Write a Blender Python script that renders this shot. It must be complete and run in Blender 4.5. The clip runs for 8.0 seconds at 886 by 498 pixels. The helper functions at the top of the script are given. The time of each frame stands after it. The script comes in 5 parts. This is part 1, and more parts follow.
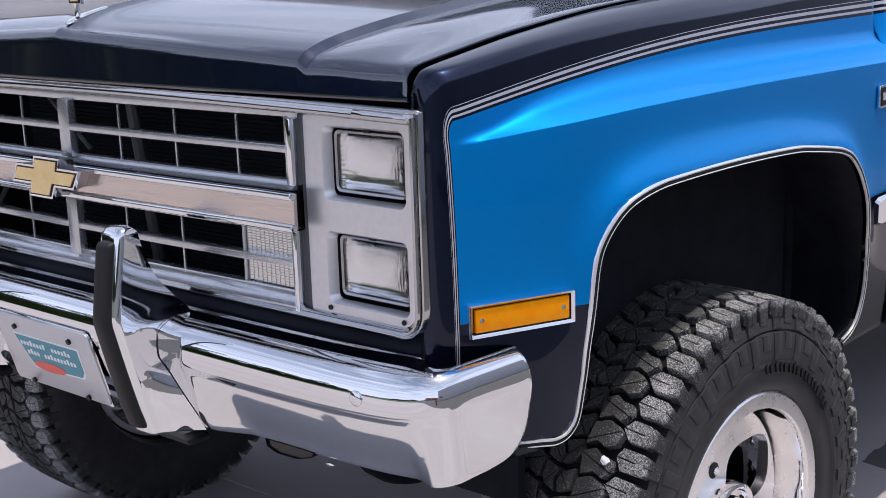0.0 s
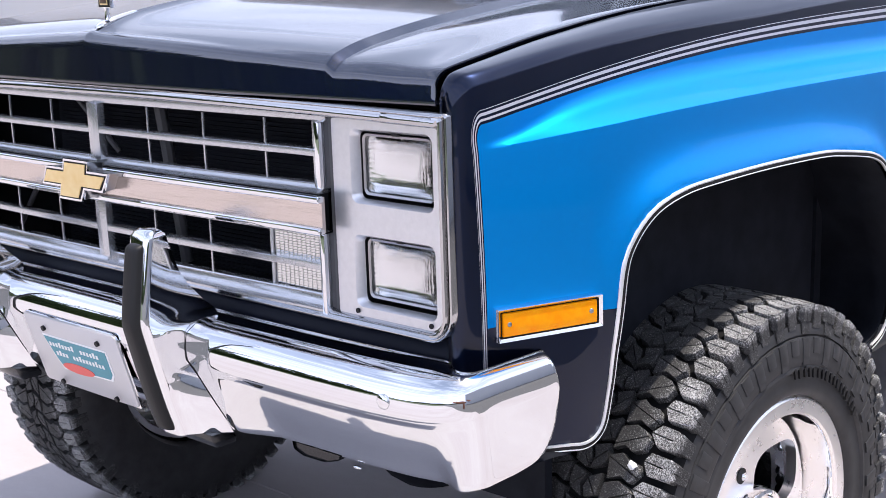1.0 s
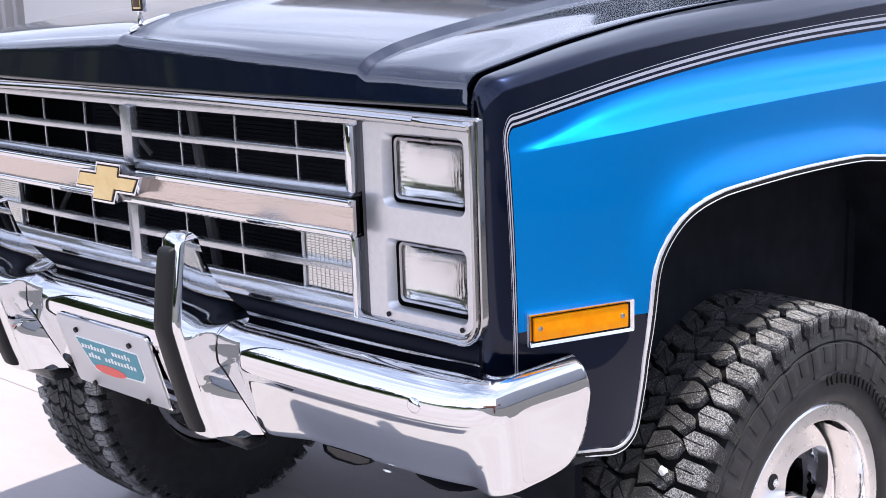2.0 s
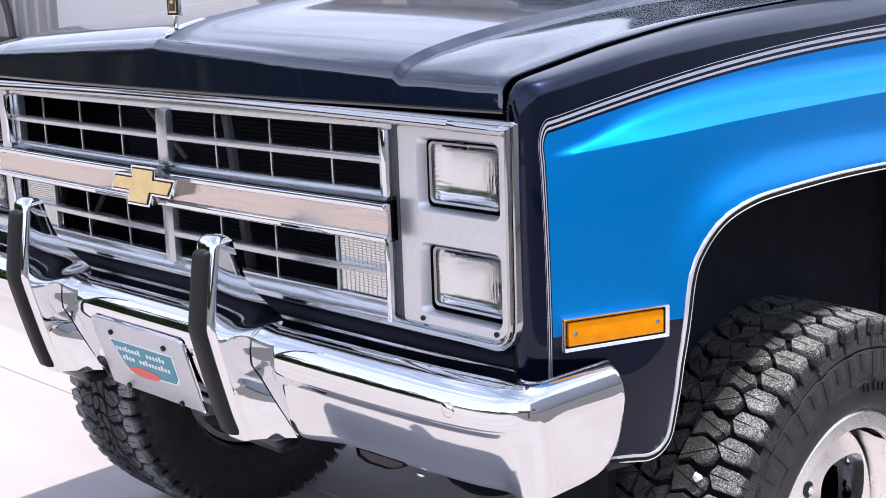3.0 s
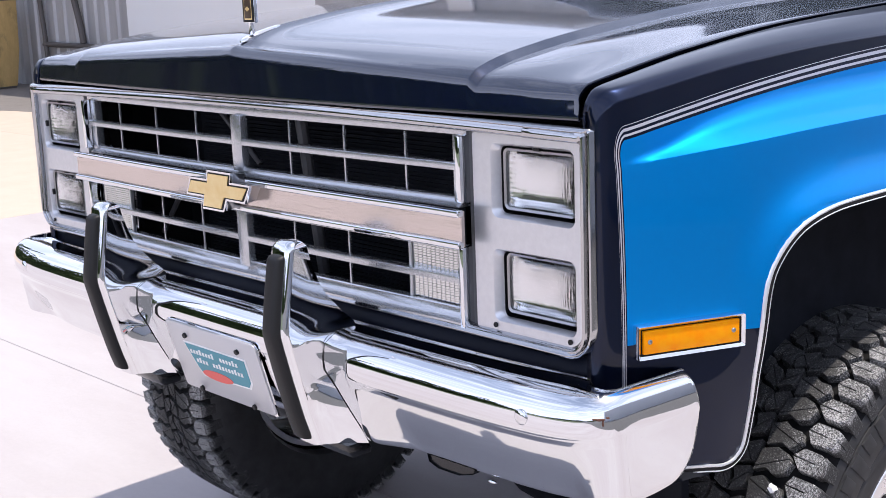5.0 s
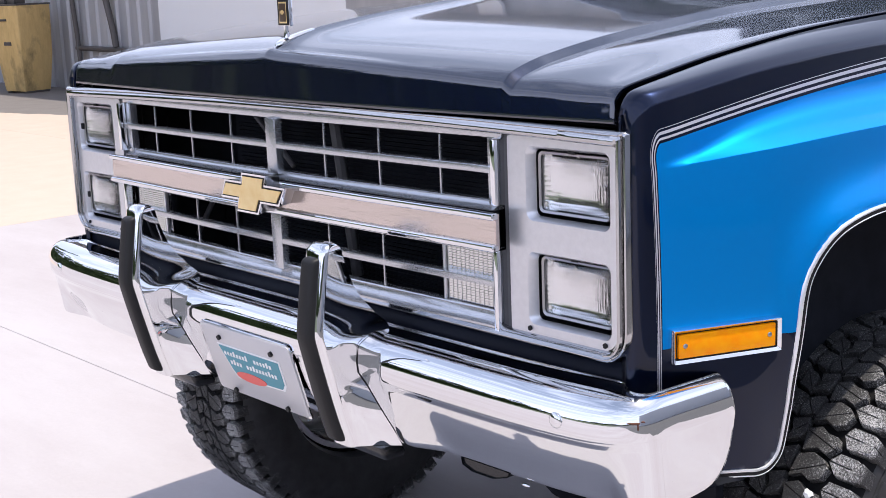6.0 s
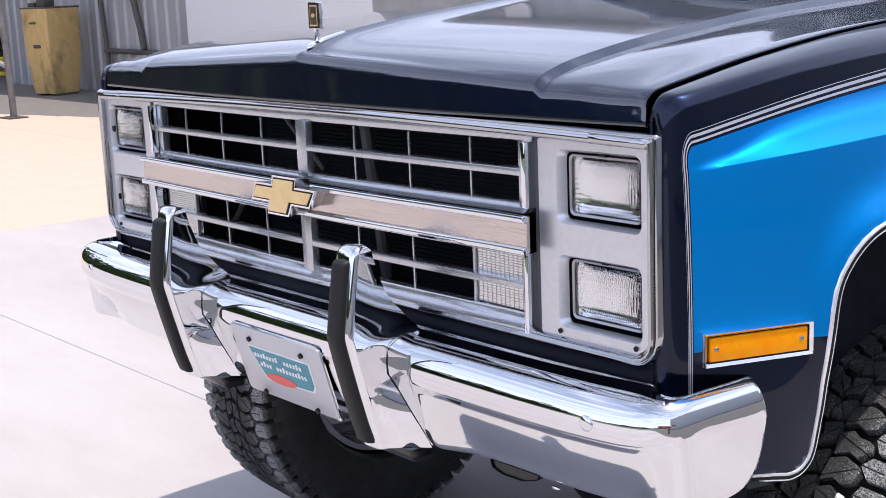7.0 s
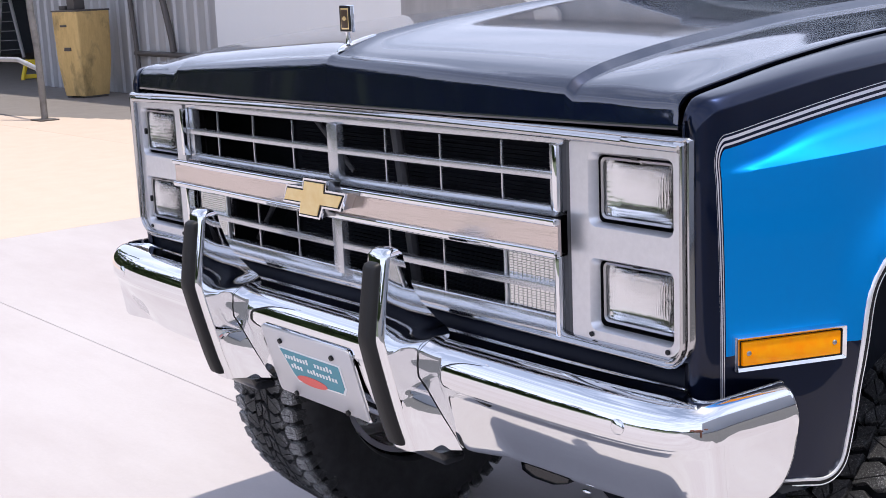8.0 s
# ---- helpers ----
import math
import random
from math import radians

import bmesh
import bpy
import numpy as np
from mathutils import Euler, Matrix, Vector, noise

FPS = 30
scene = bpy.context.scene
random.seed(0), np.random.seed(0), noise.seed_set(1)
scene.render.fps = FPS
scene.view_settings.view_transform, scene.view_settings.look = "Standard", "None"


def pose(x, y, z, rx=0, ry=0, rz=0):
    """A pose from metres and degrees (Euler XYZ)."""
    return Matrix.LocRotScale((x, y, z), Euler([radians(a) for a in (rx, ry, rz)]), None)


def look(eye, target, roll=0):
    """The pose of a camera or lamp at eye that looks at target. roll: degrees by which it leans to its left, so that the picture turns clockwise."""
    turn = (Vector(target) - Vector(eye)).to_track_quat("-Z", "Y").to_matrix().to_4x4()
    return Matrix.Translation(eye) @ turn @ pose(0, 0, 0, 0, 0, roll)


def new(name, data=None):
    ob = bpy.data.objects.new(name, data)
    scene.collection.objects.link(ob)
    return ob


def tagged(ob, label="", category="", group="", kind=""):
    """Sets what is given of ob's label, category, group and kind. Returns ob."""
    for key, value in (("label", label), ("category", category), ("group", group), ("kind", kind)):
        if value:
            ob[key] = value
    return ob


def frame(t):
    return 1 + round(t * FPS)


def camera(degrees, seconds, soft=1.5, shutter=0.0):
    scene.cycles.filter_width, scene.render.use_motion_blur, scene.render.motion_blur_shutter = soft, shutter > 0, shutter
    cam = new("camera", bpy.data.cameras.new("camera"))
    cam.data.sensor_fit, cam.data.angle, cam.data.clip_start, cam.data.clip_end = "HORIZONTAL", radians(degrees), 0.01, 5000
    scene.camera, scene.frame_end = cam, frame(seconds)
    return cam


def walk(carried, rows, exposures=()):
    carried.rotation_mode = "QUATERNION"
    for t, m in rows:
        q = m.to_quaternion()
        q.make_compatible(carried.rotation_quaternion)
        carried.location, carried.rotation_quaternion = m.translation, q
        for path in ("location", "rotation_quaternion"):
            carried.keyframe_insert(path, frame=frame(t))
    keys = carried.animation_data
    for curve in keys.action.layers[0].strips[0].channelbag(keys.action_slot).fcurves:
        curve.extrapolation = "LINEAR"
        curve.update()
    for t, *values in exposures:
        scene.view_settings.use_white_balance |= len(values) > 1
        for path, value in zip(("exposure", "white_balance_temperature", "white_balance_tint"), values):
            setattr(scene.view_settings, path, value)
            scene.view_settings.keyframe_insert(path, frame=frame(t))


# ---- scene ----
EXPO = 0.34
cam = camera(37.62, 8.0, soft=0.85)
# seconds, eye x y z in metres, yaw to the left of +y, pitch, roll in degrees
ROWS = [
    (0.0, 2.0912, -1.3892, 1.4776, 40.725, -13.068, -1.785),
    (0.5, 2.0899, -1.3902, 1.4773, 41.27, -12.965, -1.804),
    (1.0, 2.0872, -1.3922, 1.4773, 41.821, -12.867, -1.848),
    (1.5, 2.0859, -1.3932, 1.4781, 42.457, -12.79, -1.888),
    (3.0, 2.0758, -1.3981, 1.4794, 44.398, -12.496, -1.961),
    (3.5, 2.0727, -1.4012, 1.4801, 45.112, -12.395, -2.005),
    (4.0, 2.0704, -1.4046, 1.4811, 45.805, -12.312, -2.073),
    (4.5, 2.0669, -1.4081, 1.4812, 46.506, -12.234, -2.115),
    (6.0, 2.0586, -1.4185, 1.4808, 48.489, -11.934, -2.243),
    (6.5, 2.056, -1.4229, 1.482, 49.085, -11.862, -2.295),
    (7.0, 2.0556, -1.4263, 1.4821, 49.63, -11.787, -2.349),
    (7.5, 2.0538, -1.4277, 1.4826, 50.133, -11.72, -2.412),
    (8.0, 2.053, -1.432, 1.4838, 50.854, -11.642, -2.474),
]


def aimed(x, y, z, yaw, pitch, roll):
    a, b = radians(yaw), radians(pitch)
    ahead = Vector((-math.sin(a) * math.cos(b), math.cos(a) * math.cos(b), math.sin(b)))
    return look((x, y, z), Vector((x, y, z)) + ahead, roll)


walk(cam, [(t, aimed(*row)) for t, *row in ROWS],
     exposures=[(0.0, EXPO - 0.55), (0.25, EXPO - 0.25), (0.5, EXPO + 0.0), (1.0, EXPO + 0.12), (1.7, EXPO + 0.10), (4.0, EXPO + 0.0), (8.0, EXPO - 0.13)])


# ---- world, sun ----
world = bpy.data.worlds.new("world")
scene.world = world
world.use_nodes = True
wn = world.node_tree.nodes
sky = wn.new("ShaderNodeTexSky")
sky.sky_type, sky.sun_disc = "NISHITA", False
SUN = Vector((0.24, 0.16, 1.0)).normalized()
sky.sun_elevation = math.asin(SUN.z)
sky.sun_rotation = math.atan2(SUN.x, SUN.y)
sky.air_density, sky.dust_density, sky.ozone_density = 1.0, 1.5, 1.0
wn["Background"].inputs["Strength"].default_value = 0.135
# thin bright cloud over the whole sky
wco = wn.new("ShaderNodeTexCoord").outputs["Generated"]
wmap = wn.new("ShaderNodeMapping")
wmap.inputs["Scale"].default_value = (1.0, 1.0, 6.5)
wnoise = wn.new("ShaderNodeTexNoise")
wnoise.inputs["Scale"].default_value, wnoise.inputs["Detail"].default_value, wnoise.inputs["Roughness"].default_value = 2.2, 6.0, 0.55
wramp = wn.new("ShaderNodeValToRGB")
wramp.color_ramp.elements[0].position, wramp.color_ramp.elements[1].position = 0.44, 0.74
wramp.color_ramp.elements[0].color, wramp.color_ramp.elements[1].color = (0.0, 0.0, 0.0, 1), (0.65, 0.65, 0.65, 1)
wmix = wn.new("ShaderNodeMix")
wmix.data_type = "RGBA"
wmix.inputs[7].default_value = (7.8, 8.5, 11.2, 1)
wl = world.node_tree.links
wl.new(wco, wmap.inputs["Vector"])
wl.new(wmap.outputs[0], wnoise.inputs["Vector"])
wl.new(wnoise.outputs["Fac"], wramp.inputs[0])
# haze thickens towards the horizon
wsep = wn.new("ShaderNodeSeparateXYZ")
wl.new(wco, wsep.inputs[0])
wup = wn.new("ShaderNodeMath")
wup.operation, wup.use_clamp = "SUBTRACT", True
wup.inputs[0].default_value = 1.0
wl.new(wsep.outputs[2], wup.inputs[1])
wpow = wn.new("ShaderNodeMath")
wpow.operation = "POWER"
wpow.inputs[1].default_value = 0.85
wl.new(wup.outputs[0], wpow.inputs[0])
wadd = wn.new("ShaderNodeMath")
wadd.operation, wadd.use_clamp = "ADD", True
wl.new(wpow.outputs[0], wadd.inputs[0])
wl.new(wramp.outputs[0], wadd.inputs[1])
wl.new(wadd.outputs[0], wmix.inputs[0])
wl.new(sky.outputs["Color"], wmix.inputs[6])
wl.new(wmix.outputs[2], wn["Background"].inputs["Color"])
sun = new("sun", bpy.data.lights.new("sun", "SUN"))
sun.data.energy, sun.data.angle, sun.data.color = 3.85, radians(0.55), (1.0, 0.915, 0.835)
sun.matrix_world = look(SUN * 30, (0, 0, 0))


# ---- materials ----
def material(name, color, rough=0.5, metal=0.0, coat=0.0, spec=0.5):
    m = bpy.data.materials.new(name)
    m.use_nodes = True
    b = m.node_tree.nodes["Principled BSDF"]
    b.inputs["Base Color"].default_value = (*color, 1)
    b.inputs["Roughness"].default_value, b.inputs["Metallic"].default_value = rough, metal
    b.inputs["Coat Weight"].default_value, b.inputs["Coat Roughness"].default_value, b.inputs["Coat IOR"].default_value = coat, 0.02, 1.5
    b.inputs["Specular IOR Level"].default_value = spec
    return m


class Nodes:
    """Short forms for building node trees."""

    def __init__(self, m):
        self.t = m.node_tree
        self.b = self.t.nodes["Principled BSDF"]
        self.co = self.t.nodes.new("ShaderNodeTexCoord").outputs["Object"]

    def link(self, a, b):
        self.t.links.new(a, b)

    def math(self, op, a, b=0.0, clamp=False):
        n = self.t.nodes.new("ShaderNodeMath")
        n.operation, n.use_clamp = op, clamp
        for s, v in zip(n.inputs, (a, b)):
            if isinstance(v, (int, float)):
                s.default_value = v
            else:
                self.link(v, s)
        return n.outputs[0]

    def noise(self, scale, detail=4.0, rough=0.6, vec=None, stretch=None):
        n = self.t.nodes.new("ShaderNodeTexNoise")
        n.inputs["Scale"].default_value, n.inputs["Detail"].default_value, n.inputs["Roughness"].default_value = scale, detail, rough
        v = vec or self.co
        if stretch:
            mp = self.t.nodes.new("ShaderNodeMapping")
            mp.inputs["Scale"].default_value = stretch
            self.link(v, mp.inputs["Vector"])
            v = mp.outputs[0]
        self.link(v, n.inputs["Vector"])
        return n.outputs["Fac"]

    def ramp(self, fac, stops):
        n = self.t.nodes.new("ShaderNodeValToRGB")
        e = n.color_ramp.elements
        while len(e) < len(stops):
            e.new(0.5)
        for el, (p, c) in zip(e, stops):
            el.position, el.color = p, (*c, 1) if len(c) == 3 else c
        self.link(fac, n.inputs[0])
        return n.outputs[0]

    def mix(self, fac, a, b):
        n = self.t.nodes.new("ShaderNodeMix")
        n.data_type = "RGBA"
        for s, v in zip((n.inputs[0], n.inputs[6], n.inputs[7]), (fac, a, b)):
            if isinstance(v, (int, float)):
                s.default_value = v
            elif isinstance(v, tuple):
                s.default_value = (*v, 1)
            else:
                self.link(v, s)
        return n.outputs[2]

    def bump(self, height, strength, distance):
        n = self.t.nodes.new("ShaderNodeBump")
        n.inputs["Strength"].default_value, n.inputs["Distance"].default_value = strength, distance
        self.link(height, n.inputs["Height"])
        self.link(n.outputs[0], self.b.inputs["Normal"])

    def xyz(self):
        n = self.t.nodes.new("ShaderNodeSeparateXYZ")
        self.link(self.co, n.inputs[0])
        return n.outputs


NAVY, BLUE = (0.0050, 0.0100, 0.031), (0.0, 0.27, 0.72)


def coated(m):
    k = Nodes(m)
    k.bump(k.noise(9.0, 1.0), 0.012, 0.01)
    return k


M_NAVY = material("navy_paint", NAVY, 0.36, 0.90, 1.0, 0.1)
M_NAVY.node_tree.nodes["Principled BSDF"].inputs["Coat IOR"].default_value = 2.0
M_NAVY.node_tree.nodes["Principled BSDF"].inputs["Coat Roughness"].default_value = 0.045
coated(M_NAVY)

M_FILLER = material("dull_navy_paint", (0.005, 0.007, 0.015), 0.42, 0.0, 0.0, 0.12)
k = Nodes(M_FILLER)
k.bump(k.noise(180.0, 3.0), 0.05, 0.001)

# two-tone side paint: blue field with a rounded front corner and silver pinstripes round it
M_SIDE = material("two_tone_paint", BLUE, 0.52, 0.35, 1.0, 0.1)
M_SIDE.node_tree.nodes["Principled BSDF"].inputs["Coat IOR"].default_value = 1.5
k = coated(M_SIDE)
X, Y, Z = k.xyz()
BLUE_Y, BLUE_Z, BLUE_SLOPE, BLUE_R, BLUE_LOW = 0.027, 1.304, 0.0307, 0.022, 0.927
py = k.math("ADD", k.math("MULTIPLY", k.math("SUBTRACT", k.math("SUBTRACT", BLUE_Y + 0.055, k.math("MULTIPLY", Z, 0.046)), Y), 2.6), BLUE_R)
pz = k.math("ADD", k.math("SUBTRACT", Z, k.math("SUBTRACT", BLUE_Z, k.math("MULTIPLY", k.math("POWER", k.math("SUBTRACT", 1.35, Y), 3.0), BLUE_SLOPE))), BLUE_R)
outer = k.math("SQRT", k.math("ADD", k.math("POWER", k.math("MAXIMUM", py, 0.0), 2.0), k.math("POWER", k.math("MAXIMUM", pz, 0.0), 2.0)))
inner = k.math("MINIMUM", k.math("MAXIMUM", py, pz), 0.0)
dist = k.math("SUBTRACT", k.math("ADD", outer, inner), BLUE_R)
is_blue = k.math("MULTIPLY", k.math("LESS_THAN", dist, 0.0), k.math("GREATER_THAN", Z, BLUE_LOW))


wider = k.math("DIVIDE", dist, k.math("ADD", 1.0, k.math("MULTIPLY", Y, 0.42)))


def band(a, b):
    return k.math("MULTIPLY", k.math("GREATER_THAN", wider, a), k.math("LESS_THAN", wider, b))


lines = k.math("ADD", k.math("ADD", band(0.0042, 0.0076), band(0.0118, 0.0162)), band(0.0198, 0.0207), True)
col = k.mix(is_blue, NAVY, BLUE)
k.link(k.mix(lines, col, (0.56, 0.56, 0.62)), k.b.inputs["Base Color"])
k.link(k.math("SUBTRACT", k.math("SUBTRACT", 0.90, k.math("MULTIPLY", is_blue, 0.10)), k.math("MULTIPLY", lines, 0.7)), k.b.inputs["Metallic"])
k.link(k.math("SUBTRACT", 0.62, k.math("MULTIPLY", is_blue, 0.45)), k.b.inputs["Coat Weight"])
k.link(k.math("ADD", 0.34, k.math("MULTIPLY", is_blue, 0.18)), k.b.inputs["Roughness"])

M_CHROME = material("chrome", (0.80, 0.81, 0.83), 0.035, 1.0)
k = Nodes(M_CHROME)
k.bump(k.noise(14.0, 2.0), 0.02, 0.01)
M_SURROUND = material("dulled_bright_trim", (0.50, 0.50, 0.51), 0.11, 1.0)
k = Nodes(M_SURROUND)
k.bump(k.noise(60.0, 2.0), 0.02, 0.004)
M_BRIGHT = material("stainless_trim", (0.90, 0.90, 0.91), 0.28, 0.6)
M_BRUSHED = material("anodised_bar", (0.68, 0.60, 0.56), 0.20, 1.0)
k = Nodes(M_BRUSHED)
k.bump(k.math("ADD", k.noise(5.0, 3.0, stretch=(1.0, 1.0, 9.0)), k.math("MULTIPLY", k.noise(16.0, 5.0, 0.7, stretch=(0.5, 1.0, 9.0)), 0.35)), 0.10, 0.01)
M_RING = material("lamp_ring_metal", (0.36, 0.36, 0.37), 0.28, 1.0)
M_SILVER = material("silver_painted_plastic", (0.70, 0.70, 0.72), 0.30, 0.72, 0.3)
k = Nodes(M_SILVER)
k.link(k.ramp(k.noise(90.0, 5.0), [(0.3, (0.65, 0.65, 0.67)), (0.75, (0.71, 0.71, 0.73))]), k.b.inputs["Base Color"])
M_GRILLE = material("silver_grille_plastic", (0.50, 0.51, 0.53), 0.24, 0.80, 0.3)
k = Nodes(M_GRILLE)
k.link(k.ramp(k.noise(70.0, 5.0), [(0.3, (0.52, 0.53, 0.55)), (0.75, (0.58, 0.59, 0.61))]), k.b.inputs["Base Color"])
M_BLACK = material("black_plastic", (0.008, 0.008, 0.009), 0.5, 0.0, 0.0, 0.3)
M_NAVYBLACK = material("glossy_black", (0.007, 0.008, 0.010), 0.22)
M_GREY = material("dark_grey_plastic", (0.09, 0.09, 0.095), 0.5)
M_LINER = material("wheelhouse_black", (0.010, 0.010, 0.0105), 0.75, 0.0, 0.0, 0.12)
k = Nodes(M_LINER)
k.link(k.ramp(k.noise(12.0, 6.0), [(0.3, (0.005, 0.006, 0.009)), (0.75, (0.014, 0.016, 0.022))]), k.b.inputs["Base Color"])
M_RUBBER = material("guard_rubber", (0.010, 0.010, 0.011), 0.50, 0.0, 0.0, 0.35)
k = Nodes(M_RUBBER)
k.bump(k.noise(220.0, 3.0), 0.15, 0.001)
M_TYRE = material("tyre_rubber", (0.03, 0.03, 0.03), 0.75)
k = Nodes(M_TYRE)
# Worn, pale shoulder lugs; shade over the inner rows is put into the colour.
wear_shade = k.math("MULTIPLY", k.math("SUBTRACT", k.math("ABSOLUTE", k.xyz()[0]), 0.088), 3.0)
wear_shade = k.math("MAXIMUM", k.math("MINIMUM", wear_shade, 0.05), -0.065)
# Shade down the block flanks, put into the colour by radius.
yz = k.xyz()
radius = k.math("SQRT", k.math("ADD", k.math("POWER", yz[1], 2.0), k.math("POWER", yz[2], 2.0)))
flank_shade = k.math("MINIMUM", k.math("MULTIPLY", k.math("MAXIMUM", k.math("SUBTRACT", 0.418, radius), 0.0), 12.0), 0.11)
wear_shade = k.math("SUBTRACT", wear_shade, flank_shade)
dust = k.math("ADD", wear_shade, k.math("ADD", k.noise(360.0, 6.0, 0.85), k.math("MULTIPLY", k.math("SUBTRACT", k.noise(22.0, 5.0, 0.7), 0.5), 0.22)))
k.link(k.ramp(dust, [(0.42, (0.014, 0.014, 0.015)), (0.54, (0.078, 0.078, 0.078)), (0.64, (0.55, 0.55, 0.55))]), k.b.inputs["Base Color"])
k.bump(dust, 0.3, 0.002)
# Near-black groove floors: shade between the tread blocks put into the colour.
M_GROOVE_SHADE = material("shaded_groove_rubber", (0.006, 0.006, 0.0065), 0.8, 0.0, 0.0, 0.2)
M_WALL_RUBBER = material("sidewall_rubber", (0.022, 0.022, 0.023), 0.55)
k = Nodes(M_WALL_RUBBER)
k.link(k.ramp(k.noise(25.0, 6.0), [(0.3, (0.016, 0.016, 0.017)), (0.75, (0.036, 0.036, 0.038))]), k.b.inputs["Base Color"])
k.bump(k.noise(300.0, 3.0), 0.08, 0.001)
M_ALLOY = material("polished_aluminium", (0.98, 0.96, 0.95), 0.30, 1.0)
k = Nodes(M_ALLOY)
k.link(k.ramp(k.noise(35.0, 5.0), [(0.3, (0.24, 0.24, 0.24)), (0.7, (0.38, 0.38, 0.38))]), k.b.inputs["Roughness"])
M_RIM = material("polished_rim", (0.95, 0.94, 0.93), 0.06, 1.0)
k = Nodes(M_RIM)
k.bump(k.noise(12.0, 2.0), 0.26, 0.014)
M_AMBER = material("amber_lens", (1.0, 0.30, 0.0), 0.18, 0.0, 0.0, 0.25)
k = Nodes(M_AMBER)
k.link(k.ramp(k.noise(40.0, 4.0), [(0.3, (1.0, 0.29, 0.0)), (0.65, (1.0, 0.39, 0.004))]), k.b.inputs["Base Color"])
M_GOLD = material("gold_enamel", (0.88, 0.64, 0.28), 0.32, 0.3, 0.6)
k = Nodes(M_GOLD)
k.link(k.ramp(k.noise(26.0, 4.0), [(0.3, (0.82, 0.56, 0.21)), (0.7, (0.90, 0.69, 0.33))]), k.b.inputs["Base Color"])
M_GLASS = material("clear_glass", (0.95, 0.97, 0.98), 0.02)
M_GLASS.node_tree.nodes["Principled BSDF"].inputs["Transmission Weight"].default_value = 1.0
M_TINT = material("window_glass", (0.02, 0.025, 0.025), 0.02, 0.0, 0.0, 0.6)
M_REFLECTOR = material("lamp_reflector", (0.76, 0.76, 0.77), 0.05, 1.0)
k = Nodes(M_REFLECTOR)
k.bump(k.noise(30.0, 2.0), 0.05, 0.01)
M_PRISM = material("prismatic_lens", (0.66, 0.66, 0.65), 0.10, 0.95)
k = Nodes(M_PRISM)
k.bump(k.noise(60.0, 2.0), 0.06, 0.004)
M_BULB = material("copper_bulb_shield", (0.65, 0.22, 0.14), 0.25, 1.0)
M_PLATE = material("plate_paint", (0.56, 0.55, 0.56), 0.35, 0.2, 0.3)
M_TEAL = material("sticker_teal", (0.06, 0.26, 0.32), 0.4)
M_RED = material("sticker_red", (0.72, 0.10, 0.08), 0.4)
M_WHITE = material("sticker_white", (0.8, 0.8, 0.8), 0.45)
M_RUST = material("rust", (0.11, 0.045, 0.03), 0.8)
M_IVORY = material("emblem_face", (0.07, 0.04, 0.02), 0.35)

M_GROUND = material("concrete", (0.55, 0.53, 0.51), 0.85)
k = Nodes(M_GROUND)
X, Y, Z = k.xyz()
fine, mid = k.noise(60.0, 6.0, 0.7), k.noise(4.0, 6.0, 0.65)
streak = k.noise(0.9, 7.0, 0.7, stretch=(0.35, 1.0, 1.0))
pale = k.mix(k.ramp(streak, [(0.32, (0.0, 0.0, 0.0)), (0.62, (1.0, 1.0, 1.0))]), (0.395, 0.350, 0.350), (0.480, 0.450, 0.452))
tan = k.mix(mid, (0.51, 0.39, 0.30), (0.60, 0.49, 0.40))
grey = k.mix(mid, (0.12, 0.105, 0.095), (0.21, 0.19, 0.175))
edge = k.math("ADD", Y, k.math("MULTIPLY", k.math("SUBTRACT", mid, 0.5), 0.25))
far_line = k.math("SUBTRACT", edge, k.math("MULTIPLY", k.math("ADD", X, 14.8), 0.30))
base = k.mix(k.math("MULTIPLY", k.math("LESS_THAN", X, -6.0), k.math("GREATER_THAN", Y, -1.5)), pale, tan)
base = k.mix(k.math("GREATER_THAN", far_line, 4.95), base, grey)
base = k.mix(k.math("LESS_THAN", k.math("ADD", Y, k.math("MULTIPLY", mid, 0.5)), -8.6), base, k.mix(mid, (0.03, 0.05, 0.014), (0.07, 0.10, 0.03)))
# Unseen dark ground added beside the truck to darken fender and bumper reflections.
unseen_dark_edge = k.math("SUBTRACT", k.math("SUBTRACT", 3.2, k.math("MULTIPLY", k.math("MULTIPLY", k.math("MULTIPLY", k.math("SUBTRACT", Y, 1.7), 3.0, True), k.math("MULTIPLY", k.math("SUBTRACT", 3.8, Y), 3.0, True)), 2.1)), k.math("MULTIPLY", k.math("MULTIPLY", k.math("SUBTRACT", Y, 0.12), 3.5, True), 0.35))
base = k.mix(k.math("GREATER_THAN", k.math("ADD", X, k.math("MULTIPLY", mid, 0.1)), unseen_dark_edge), base, k.mix(mid, (0.06, 0.06, 0.063), (0.10, 0.10, 0.104)))
k.link(k.mix(k.math("MULTIPLY", fine, 0.22), base, (0.25, 0.24, 0.23)), k.b.inputs["Base Color"])
k.bump(fine, 0.25, 0.004)

M_STEEL = material("grey_metal_siding", (0.36, 0.37, 0.39), 0.45, 0.35)
k = Nodes(M_STEEL)
k.link(k.ramp(k.noise(1.2, 6.0, vec=None, stretch=(3.0, 3.0, 0.4)), [(0.3, (0.34, 0.345, 0.36)), (0.7, (0.47, 0.475, 0.49))]), k.b.inputs["Base Color"])
M_PALE = material("white_siding", (0.78, 0.79, 0.80), 0.5)
M_YELLOW = material("faded_yellow_paint", (0.55, 0.36, 0.08), 0.6)
k = Nodes(M_YELLOW)
paint = k.ramp(k.noise(9.0, 8.0, 0.7, stretch=(1.5, 1.5, 0.5)), [(0.25, (0.50, 0.33, 0.12)), (0.70, (0.66, 0.46, 0.19))])
